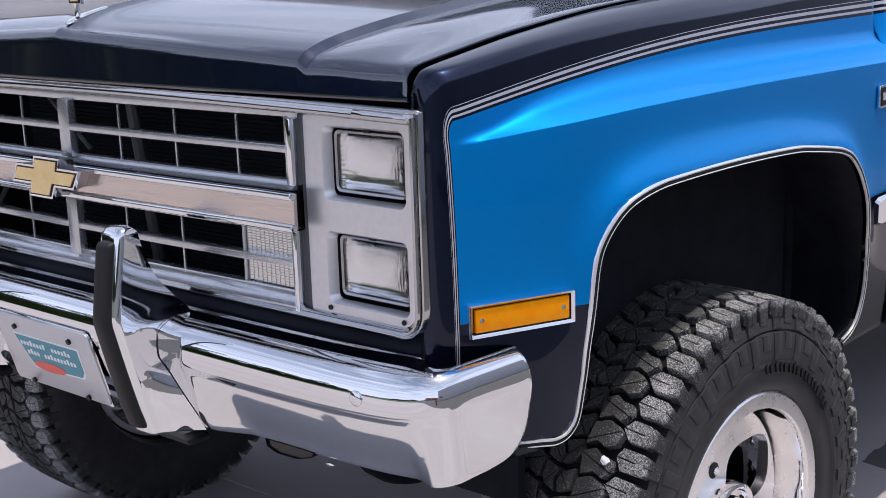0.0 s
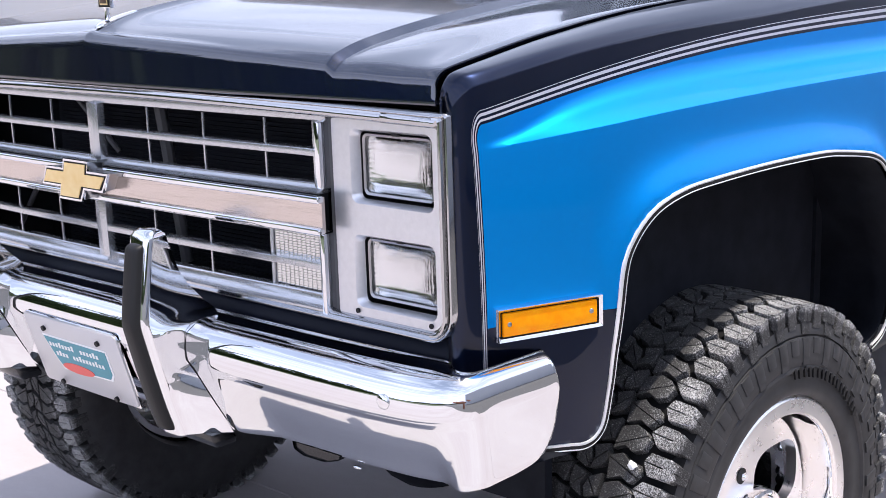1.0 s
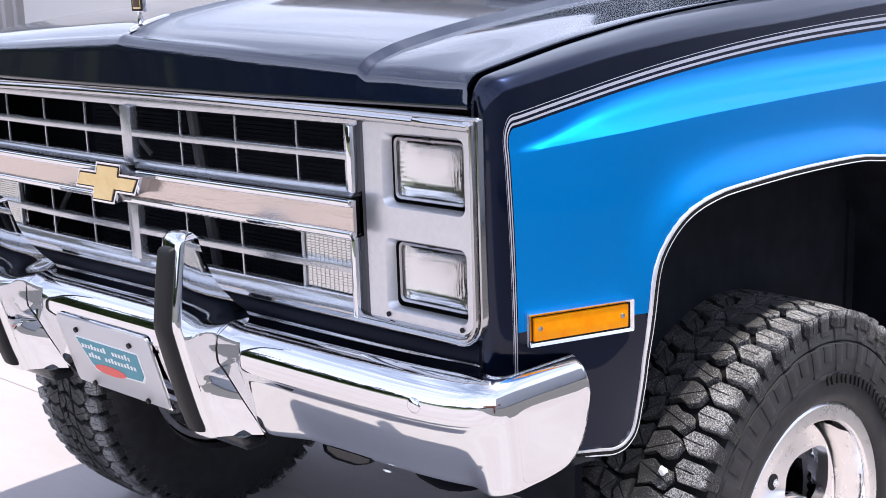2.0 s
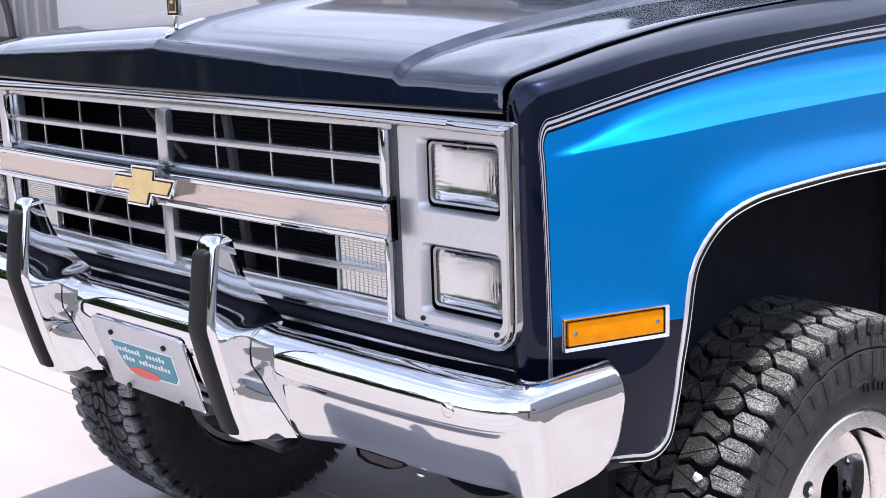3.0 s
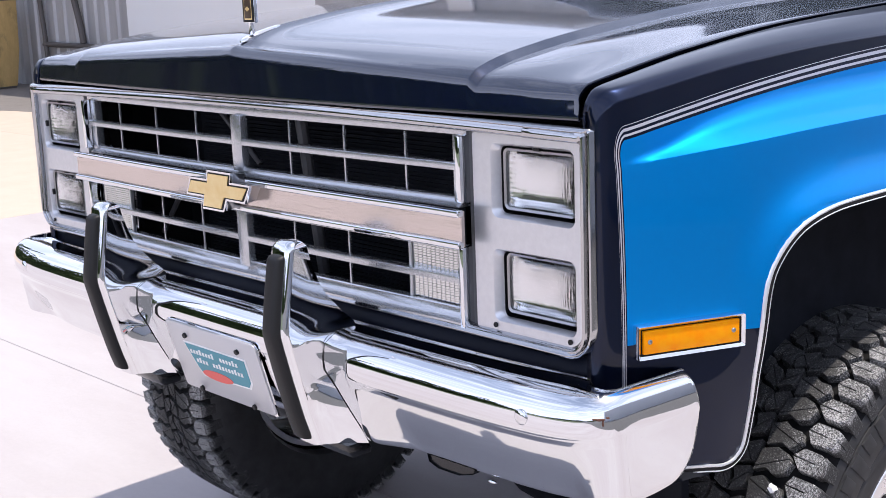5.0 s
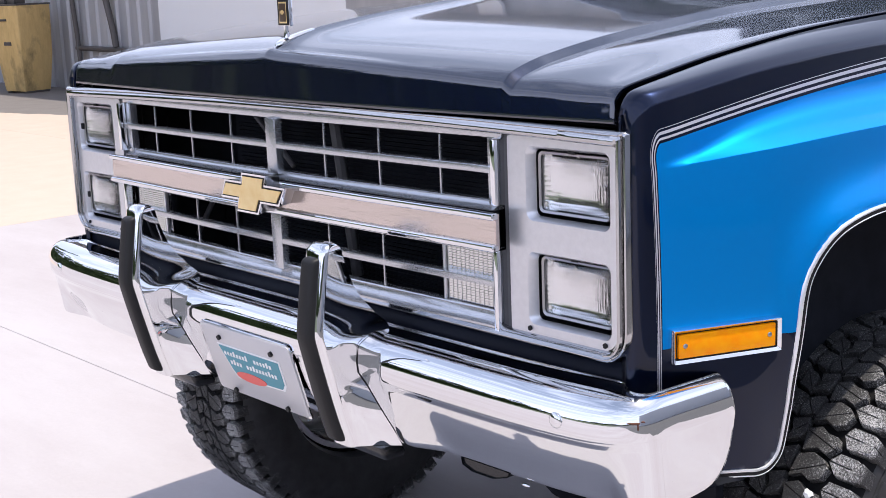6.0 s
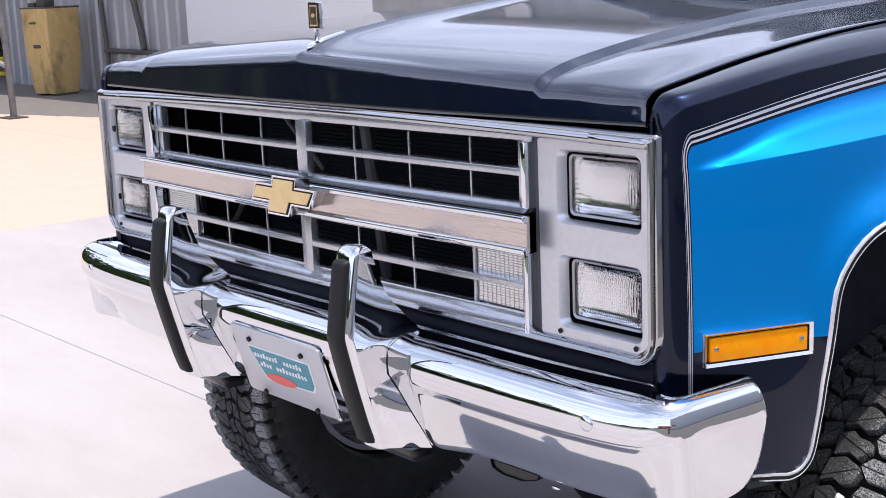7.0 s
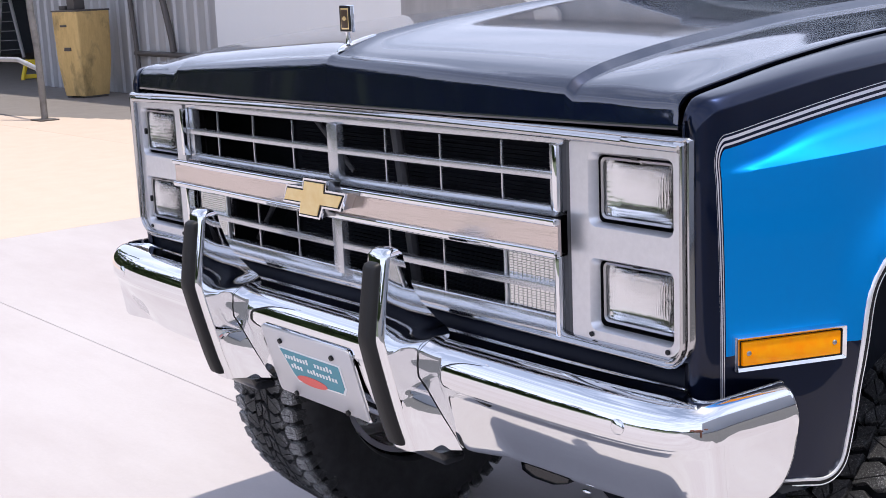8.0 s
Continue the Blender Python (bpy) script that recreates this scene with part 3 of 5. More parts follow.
# dark well under the hood and behind the grille
for name, dims in (("radiator_support", (-0.84, 0.84, 0.24, 0.26, 0.55, 1.27)), ("upper_shroud", (-0.83, 0.83, 0.05, 0.26, 1.270, 1.275)), ("lower_shroud", (-0.60, 0.60, 0.04, 0.26, 0.80, 0.83)),
                   ("inner_wing", (0.842, 0.846, 0.05, 1.2, 0.70, 1.27)), ("inner_wing", (-0.846, -0.842, 0.05, 1.2, 0.70, 1.27))):
    part(name, boxed(*dims), M_LINER, truck)
bm = bmesh.new()
box(bm, -0.42, 0.42, 0.17, 0.22, 0.84, 1.25, 0.004)
for i in range(48):
    z = 0.85 + 0.0083 * i
    box(bm, -0.40, 0.40, 0.165, 0.172, z, z + 0.003)
tagged(part("radiator", bm, M_LINER, truck, "black finned radiator behind the grille"), kind="stuff")


# braces and latch seen dimly behind the grille
for a, b, r in (((-0.30, 0.10, 1.26), (-0.16, 0.14, 1.10), 0.006), ((0.05, 0.09, 1.24), (0.05, 0.13, 0.90), 0.012), ((0.50, 0.10, 1.25), (0.575, 0.12, 1.10), 0.005), ((-0.50, 0.10, 0.92), (-0.42, 0.12, 1.04), 0.006)):
    bm = bmesh.new()
    tube(bm, [a, b], r, 8)
    part("support_brace", bm, M_GREY, truck)


# ---- grille ----
G_TOP, G_LOW = 1.253, 0.902


def surround():
    """Chrome frame round grille and lamps: one rounded strip along the top, beads along the sides, rounded lower corners."""
    bm = bmesh.new()
    beads = [(0.000, 0.012), (0.000, -0.008), (0.0015, -0.011), (0.005, -0.012), (0.007, -0.008), (0.0075, -0.004), (0.009, -0.004), (0.0095, -0.012), (0.012, -0.017), (0.017, -0.017), (0.0195, -0.013),
             (0.020, -0.006), (0.0215, -0.006), (0.022, -0.010), (0.025, -0.012), (0.0275, -0.009), (0.028, 0.012)]
    strip = [(0.000, 0.012), (0.000, -0.004), (0.0006, -0.0085), (0.0020, -0.0125), (0.0040, -0.0155), (0.0055, -0.0165), (0.0065, -0.0160), (0.0075, -0.0150), (0.0085, -0.0152), (0.011, -0.0172),
             (0.014, -0.0185), (0.018, -0.0185), (0.0205, -0.0175), (0.0225, -0.0150), (0.0235, -0.011), (0.024, -0.004), (0.024, 0.012)]
    foot = [0.012, -0.004, -0.0075, -0.0095, -0.0105, -0.0112, -0.0112, -0.0112, -0.0115, -0.0120, -0.0125, -0.0127, -0.0124, -0.0115, -0.0090, -0.0040, 0.012]
    n = 6
    rings = []
    for (inset, y), (top_in, top_y), foot_y in zip(beads, strip, foot):
        r = max(0.055 - inset, 0.01)
        rt = max(0.006 - inset * 0.1, 0.002)
        outline = rounded(-0.866 + inset * 0.75, 0.866 - inset * 0.75, G_LOW + inset * 0.7, G_TOP - top_in, (r, r, rt, rt), n)
        right, left = outline[:3 * (n + 1)], outline[3 * (n + 1):]
        span = [(right[-1][0] + (left[0][0] - right[-1][0]) * i / 30, right[-1][1]) for i in range(1, 30)]
        ring = []
        for i, (x, z) in enumerate(right + span + left):
            k = 0.0 if i < 2 * (n + 1) else min((i - 2 * (n + 1)) / n, 1.0) if i < 3 * (n + 1) + 29 else 1 - (i - 3 * (n + 1) - 29) / n
            low = i / n if i <= n else 1 - (i - n - 1) / n if i <= 2 * n + 1 else 0.0
            bow = 1 - (x / 0.866) ** 2
            ring.append((x, y * (1 - k - low) + top_y * k + foot_y * low - 0.004 * bow, z + 0.010 * k * bow))
        rings.append(ring)
    loft(bm, rings, True)
    return bm


part("grille_surround", surround(), M_SURROUND, truck, "chrome frame round grille and lamps")



def corner_sleeve():
    """Short sleeve where the corner piece of the frame laps over the top strip."""
    bm = bmesh.new()
    prof = [(-0.0004, 0.004), (-0.0006, -0.005), (0.0012, -0.0130), (0.0040, -0.0165), (0.0055, -0.0175), (0.0075, -0.0160), (0.011, -0.0182), (0.014, -0.0194), (0.018, -0.0194), (0.0212, -0.0182), (0.0236, -0.0150), (0.0248, -0.004)]
    rings = []
    for x, grow in ((0.7405, -0.0014), (0.7415, -0.0005), (0.765, -0.0005), (0.79, -0.0005), (0.815, -0.0007), (0.8395, -0.0008), (0.8405, -0.0014)):
        bow = 1 - (x / 0.866) ** 2
        rings.append([(x, y - grow - 0.004 * bow, G_TOP - d + grow * (1 if d < 0.01 else -1) + 0.010 * bow) for d, y in prof])
    loft(bm, rings, True, True)
    return bm


sleeve = corner_sleeve()
sleeve_me = mesh_of("corner_sleeve", sleeve, M_SURROUND)
part("corner_sleeve", sleeve_me, M_SURROUND, truck)
part("corner_sleeve", mirrored(sleeve_me, "corner_sleeve"), M_SURROUND, truck)



def bow(x):
    """Forward swell of the grille towards its middle."""
    return -0.011 * max(0.0, 1 - (x / 0.55) ** 2)


def bowed(bm):
    """Cuts a long moulding into short runs and swells it forward."""
    for x in np.linspace(-0.55, 0.55, 13):
        bmesh.ops.bisect_plane(bm, geom=bm.verts[:] + bm.edges[:] + bm.faces[:], plane_co=(x, 0, 0), plane_no=(1, 0, 0))
    for v in bm.verts:
        v.co.y += bow(v.co.x)
    return bm


grille = part("grille", bowed(boxed(-0.607, 0.607, -0.004, 0.012, 1.2275, 1.2440, bevel=0.002)), M_GRILLE, truck, "silver grille with chrome centre bar")
grille.location.z = -0.002


def bar(x0, x1, z0, z1, y0, y1, b=0.002):
    return boxed(x0, x1, y0, y1, z0, z1, bevel=b)


# horizontal rails
for z0, z1, y0, y1 in ((1.1715, 1.1840, -0.012, 0.008), (0.9865, 0.9990, -0.012, 0.008)):
    part("rail", bowed(bar(-0.592, 0.592, z0, z1, y0, y1)), M_GRILLE, grille)


def coved_sill(z0, z1):
    """Hollow moulding below a row of openings with a thin bright lip along its upper edge."""
    bm = bmesh.new()
    h = z1 - z0
    prof = [(-0.013, 0.0), (-0.013, 0.13), (-0.0095, 0.20), (-0.0055, 0.31), (-0.0025, 0.46), (-0.0008, 0.62), (0.0, 0.79), (-0.003, 0.85), (-0.0042, 0.91), (-0.003, 0.98), (0.004, 1.0), (0.012, 1.0), (0.012, 0.0)]
    loft(bm, [[(x, y, z0 + h * v) for y, v in prof] for x in (-0.594, 0.594)], True, True)
    return bm


part("sill", bowed(coved_sill(1.1120, 1.1275)), M_GRILLE, grille)
part("sill", bowed(coved_sill(0.919, 0.9464)), M_GRILLE, grille)
part("sill", bowed(bar(-0.594, 0.594, 1.040, 1.050, -0.004, 0.012)), M_GRILLE, grille)

slat_up = mesh_of("slat", boxed(-0.002, 0.002, -0.003, 0.001, 1.126, 1.226, bevel=0.0007), M_GRILLE)
slat_low = mesh_of("slat", boxed(-0.002, 0.002, -0.003, 0.001, 0.94, 1.045, bevel=0.0007), M_GRILLE)
for i in (-3, -2, -1, 1, 2, 3):
    for me in (slat_up, slat_low):
        if me is slat_low and abs(i) == 3:
            continue
        ob = part("slat", me, M_GRILLE, grille)
        ob.location.x, ob.location.y = 0.1545 * i, bow(0.1545 * i)
for z0, z1 in ((1.122, 1.228), (0.936, 1.048)):
    part("centre_post", bowed(bar(-0.0165, 0.0165, z0, z1, -0.0125, 0.004)), M_GRILLE, grille)
for s in (-1, 1):
    part("end_post", bar(min(s * 0.575, s * 0.594), max(s * 0.575, s * 0.594), 1.12, 1.23, -0.004, 0.014), M_GRILLE, grille)


def centre_bar():
    bm = bmesh.new()
    prof = [(-0.013, 1.055), (-0.022, 1.055), (-0.0245, 1.058), (-0.0245, 1.061), (-0.0200, 1.064), (-0.0197, 1.102), (-0.023, 1.106), (-0.023, 1.110), (-0.019, 1.113), (-0.013, 1.113)]
    loft(bm, [[(x, y, z) for y, z in prof] for x in np.linspace(-0.621, 0.621, 13)], True, True)
    return bm


BAR_Y = -0.014
for z0, z1 in ((1.0525, 1.0635), (1.1030, 1.1145)):
    part("bar_bead", bowed(boxed(-0.6215, 0.6215, -0.0285, -0.014, z0, z1, bevel=0.004, seg=3)), M_CHROME, grille).location.y = BAR_Y
part("centre_bar", bowed(centre_bar()), M_BRUSHED, grille, "broad chrome centre bar", 25).location.y = BAR_Y
for s in (-1, 1):
    for z0, z1 in ((1.121, 1.228), (0.917, 1.050)):
        part("corner_strip", boxed(min(s * 0.596, s * 0.607), max(s * 0.596, s * 0.607), -0.020, 0.01, z0, z1, bevel=0.003), M_CHROME, grille)


for s in (-1, 1):
    part("gap_strip", boxed(min(s * 0.606, s * 0.623), max(s * 0.606, s * 0.623), 0.002, 0.012, 0.915, 1.234), M_GREY, grille)


def bowtie(g, y0, y1):
    """Slanted cross outline, drawn in by g."""
    pts = [(-0.108 + g * 1.4, 1.066 + g), (-0.048 + g, 1.066 + g), (-0.054 + g, 1.043 + g), (0.018 - g, 1.043 + g), (0.030 - g, 1.066 + g), (0.088 - g, 1.066 + g),
           (0.108 - g * 1.4, 1.102 - g), (0.043 - g, 1.102 - g), (0.048 - g, 1.120 - g), (-0.031 + g, 1.120 - g), (-0.036 + g, 1.102 - g), (-0.092 + g, 1.102 - g)]
    bm = bmesh.new()
    loft(bm, [[(x, y, z) for x, z in pts] for y in (y0, y1)], True, True)
    return bm


def plinth():
    """Tapered block that carries the emblem in front of the bar."""
    bm = bmesh.new()
    rings = []
    for y, kx, kz in ((-0.0700, 0.985, 0.97), (-0.0640, 0.97, 0.94), (-0.0400, 0.94, 0.85)):
        rings.append([(x * kx, y, 1.0815 + (z - 1.0815) * kz) for x, z in ((-0.108, 1.066), (-0.054, 1.066), (-0.054, 1.043), (0.018, 1.043), (0.030, 1.066), (0.088, 1.066), (0.108, 1.102), (0.043, 1.102), (0.048, 1.120), (-0.031, 1.120), (-0.036, 1.102), (-0.092, 1.102))])
    loft(bm, rings, True, True)
    return bm


emblem = part("grille_emblem", bowtie(0.0, -0.074, -0.068), M_CHROME, truck, "gold cross-shaped emblem with chrome edge", 25)
part("plinth", plinth(), M_RING, emblem, "dull grey metal plinth", 25)
part("dark_border", bowtie(0.0040, -0.0750, -0.068), M_BLACK, emblem)
part("gold_face", bowtie(0.0066, -0.0765, -0.068), M_GOLD, emblem)
emblem.location.z = 0.006


# ---- lamps ----
def holed_plate(bm, outline, holes, y):
    loops = []
    for pts in [outline, *holes]:
        vs = [bm.verts.new((x, y, z)) for x, z in pts]
        loops.append(vs)
        for a, b in zip(vs, vs[1:] + vs[:1]):
            bm.edges.new((a, b))
    bmesh.ops.triangle_fill(bm, edges=bm.edges[:], use_beauty=True, normal=(0, -1, 0))
    return loops


LAMP_X0, LAMP_X1 = 0.674, 0.826
LAMPS = ((1.112, 1.214), (0.946, 1.048))


def bezel():
    """Silver lamp bezel with two pockets, each wider at the mouth."""
    bm = bmesh.new()
    mouths = [rounded(LAMP_X0 - 0.015, LAMP_X1 + 0.004, z0 - 0.010, z1 + 0.005, 0.014) for z0, z1 in LAMPS]
    out = rounded(0.620, 0.846, 0.919, 1.232, (0.006, 0.038, 0.004, 0.004))
    holed_plate(bm, out, mouths, -0.004)
    for mouth, (z0, z1) in zip(mouths, LAMPS):
        floor = rounded(LAMP_X0 - 0.005, LAMP_X1 - 0.001, z0 - 0.004, z1 - 0.001, 0.010)
        mid = [((a + c) / 2, (b + d) / 2) for (a, b), (c, d) in zip(mouth, floor)]
        loft(bm, [[(x, -0.004, z) for x, z in mouth], [(x, 0.000, z) for x, z in mid], [(x, 0.010, z) for x, z in floor]], True)
    loft(bm, [[(x, y, z) for x, z in out] for y in (-0.004, 0.03)], True)
    return mesh_of("lamp_bezel", bm, M_SILVER, 30)


def bezel_gap():
    """Black sleeves behind the pockets."""
    bm = bmesh.new()
    for z0, z1 in LAMPS:
        rim = rounded(LAMP_X0 - 0.005, LAMP_X1 - 0.001, z0 - 0.004, z1 - 0.001, 0.010)
        loft(bm, [[(x, y, z) for x, z in rim] for y in (0.010, 0.075)], True)
    return mesh_of("lamp_sleeve", bm, M_BLACK)


sleeve = bezel_gap()
bz = bezel()
part("lamp_sleeve", sleeve, M_BLACK, part("lamp_bezel", bz, M_SILVER, truck, "silver painted lamp bezel"))
part("lamp_sleeve", mirrored(sleeve, "lamp_sleeve"), M_BLACK, part("lamp_bezel", mirrored(bz, "lamp_bezel"), M_SILVER, truck, "silver painted lamp bezel"))

dot = bmesh.new()
tube(dot, [(0, -0.003, 0), (0, -0.0065, 0)], 0.0042, 10)
dot_me = mesh_of("bezel_screw", dot, M_BLACK)
for s in (-1, 1):
    for x in (0.662, 0.818):
        part("bezel_screw", dot_me, M_BLACK, truck).location = (s * x, 0.0, 0.929)

LW, LH = 0.147, 0.097


def lamp_glass():
    """Clear rectangular lens, softly domed, with moulded flutes."""
    bm = bmesh.new()
    nx, nz = 144, 48
    rows = []
    for j in range(nz + 1):
        row = []
        for i in range(nx + 1):
            u, v = i / nx * 2 - 1, j / nz * 2 - 1
            dome = -0.012 * (1 - u**4) * (1 - v**4)
            zone = 0.0016 if u < -0.74 else 0.0013 if u > 0.80 and v > 0.1 else 0.0011 if v < -0.66 else 0.0007 if v > 0.05 else 0.0005
            zone *= 0.75 + 0.25 * math.cos(j * math.pi / 2)
            for pu, pv in ((-0.90, -0.84), (0.90, -0.84), (0.0, 0.86)):
                dome -= 0.003 * math.exp(-(((u - pu) * LW / 2) ** 2 + ((v - pv) * LH / 2) ** 2) / 0.0025**2)
            row.append((u * LW / 2 * 0.965, dome + zone * (0.5 + 0.5 * math.cos(i * math.pi / 2)), v * LH / 2 * 0.95))
        rows.append(row)
    loft(bm, rows, closed=False)
    return mesh_of("glass", bm, M_GLASS, 60)


def lamp_ring():
    bm = bmesh.new()
    o, i = rounded(-LW / 2, LW / 2, -LH / 2, LH / 2, 0.010), rounded(-LW / 2 + 0.0046, LW / 2 - 0.0046, -LH / 2 + 0.0046, LH / 2 - 0.0046, 0.007)
    loft(bm, [[(x, 0.02, z) for x, z in o], [(x, -0.004, z) for x, z in o], [(x * 0.985, -0.007, z * 0.985) for x, z in o], [(x, -0.005, z) for x, z in i], [(x, 0.012, z) for x, z in i]], True)
    return mesh_of("retainer", bm, M_RING, 30)


def lamp_bowl():
    bm = bmesh.new()
    rings = []
    for s in (1.0, 0.94, 0.88, 0.80, 0.72, 0.62, 0.52, 0.40, 0.28, 0.16, 0.06):
        y = 0.002 + 0.062 * (1 - s * s)
        rings.append([(x * s, y, z * s) for x, z in rounded(-LW / 2 + 0.004, LW / 2 - 0.004, -LH / 2 + 0.004, LH / 2 - 0.004, 0.008)])
    loft(bm, rings, True, True)
    return mesh_of("reflector", bm, M_REFLECTOR, 50)


def gap_shell():
    bm = bmesh.new()
    box(bm, -LW / 2 - 0.012, LW / 2 + 0.012, 0.066, 0.09, -LH / 2 - 0.012, LH / 2 + 0.012)
    return mesh_of("bucket", bm, M_BLACK)


glass_me, ring_me, bowl_me, bucket_me = lamp_glass(), lamp_ring(), lamp_bowl(), gap_shell()
bulb = bmesh.new()
tube(bulb, [(-0.004, 0.062, 0.0), (-0.004, 0.030, 0.0), (-0.004, 0.022, 0.0)], [0.006, 0.006, 0.002], 10)
bulb_me = mesh_of("bulb", bulb, M_BULB)
tab_me = mesh_of("tab", boxed(-0.007, 0.007, -0.012, 0.0, -0.003, 0.006, bevel=0.002), M_BLACK)
for s in (1, -1):
    for z0, z1 in LAMPS:
        lamp = part("headlamp", bucket_me, M_BLACK, truck, "rectangular sealed-beam headlamp with fluted clear glass")
        low = z0 < 1.05
        lamp.location = (s * ((LAMP_X0 + LAMP_X1) / 2 + (0.0025 if low else 0.0005)), 0.012, (z0 + z1) / 2 + (0.002 if low else 0.0))
        ring = part("retainer", ring_me, M_RING, lamp)
        part("reflector", bowl_me, M_REFLECTOR, lamp)
        part("glass", glass_me, M_GLASS, lamp).visible_shadow = False
        part("bulb", bulb_me, M_BULB, lamp)
        part("tab", tab_me, M_BLACK, lamp).location = (0.0, 0.0, LH / 2 + 0.002)
        t2 = part("tab", tab_me, M_BLACK, lamp)
        t2.location, t2.rotation_euler = (s * (LW / 2 + 0.003), 0.0, -0.004), (0, radians(90), 0)


def signal_lens():
    """Ribbed lens of the parking lamp in the lower grille: columns of small prisms."""
    bm = bmesh.new()
    nx, nz = 88, 64
    loft(bm, [[(0.462 + 0.118 * i / nx, 0.004 - 0.0032 * abs(math.sin(math.pi * i / 8)) * (0.80 + 0.20 * abs(math.sin(math.pi * j / 3))), 0.946 + 0.096 * j / nz) for i in range(nx + 1)] for j in range(nz + 1)], closed=False)
    return mesh_of("turn_signal", bm, M_PRISM, 60)


sg = signal_lens()
for flip in (False, True):
    ts = part("turn_signal", mirrored(sg, "turn_signal") if flip else sg, M_PRISM, truck, "clear ribbed parking lamp lens")
    s = -1 if flip else 1
    part("reflector", boxed(min(s * 0.46, s * 0.582), max(s * 0.46, s * 0.582), 0.014, 0.03, 0.944, 1.044, bevel=0.003), M_REFLECTOR, ts)
    part("lamp_frame", boxed(min(s * 0.4555, s * 0.461), max(s * 0.4555, s * 0.4605), -0.001, 0.007, 0.942, 1.046, bevel=0.001), M_SILVER, ts)

# lower apron between grille and bumper
bm = bmesh.new()
loft(bm, [[(x, 0.010 - 0.01 * (1 - (x / 0.87) ** 2), z) for x in np.linspace(-0.868, 0.868, 25)] for z in (0.77, 0.82, 0.86, 0.906)], closed=False)
solid(part("front_apron", bm, M_FILLER, truck, "dull dark navy apron below the grille"), 0.004)


# ---- bumper ----
BUMP_PATH = [Vector(p) for p in ((0.0, -0.112), (0.55, -0.112), (0.72, -0.108), (0.82, -0.099), (0.88, -0.088), (0.912, -0.074), (0.930, -0.056), (0.939, -0.035), (0.943, -0.010), (0.947, 0.040), (0.951, 0.090), (0.954, 0.131))]
BUMP_RUN = [0.0]
for a, b in zip(BUMP_PATH, BUMP_PATH[1:]):
    BUMP_RUN.append(BUMP_RUN[-1] + (b - a).length)
BUMP_END = BUMP_RUN[-1]


def bump_at(s):
    return Vector((curve_at(list(zip(BUMP_RUN, [p.x for p in BUMP_PATH])), s), curve_at(list(zip(BUMP_RUN, [p.y for p in BUMP_PATH])), s)))


GUARD_X = 0.311
# outward offset and height: back lip, dished top, broad roll, flat face
BUMP_TOP = [(-0.095, 0.846), (-0.095, 0.8795), (-0.0935, 0.8812), (-0.091, 0.8810), (-0.089, 0.8793), (-0.083, 0.8782), (-0.074, 0.8777), (-0.062, 0.8780), (-0.052, 0.8784), (-0.044, 0.8782), (-0.036, 0.8769), (-0.028, 0.8744),
            (-0.021, 0.8709), (-0.0145, 0.8665), (-0.0088, 0.8602), (-0.0045, 0.8530), (-0.0014, 0.8445), (0.0, 0.8375)]
# lower face: offset on the stepped wings, offset on the plain centre, height
BUMP_FACE = [(0.0, 0.0, 0.824), (0.0, -0.0005, 0.813), (-0.0012, -0.0015, 0.8115), (-0.0040, -0.0028, 0.8092), (-0.0046, -0.0036, 0.8072), (-0.0062, -0.0046, 0.8050), (-0.0140, -0.0080, 0.7965), (-0.0158, -0.0092, 0.793),
             (-0.0198, -0.0122, 0.7825), (-0.0320, -0.0190, 0.760), (-0.0485, -0.0280, 0.7335), (-0.0650, -0.0375, 0.708), (-0.0715, -0.0430, 0.697), (-0.076, -0.0490, 0.688), (-0.079, -0.0560, 0.6845), (-0.084, -0.084, 0.692), (-0.058, -0.058, 0.74), (-0.02, -0.02, 0.80)]


def pocket_half(z):
    """Half width of the recess that takes a guard."""
    return curve_at([(0.69, 0.086), (0.805, 0.092), (0.83, 0.093), (0.9, 0.093)], z)


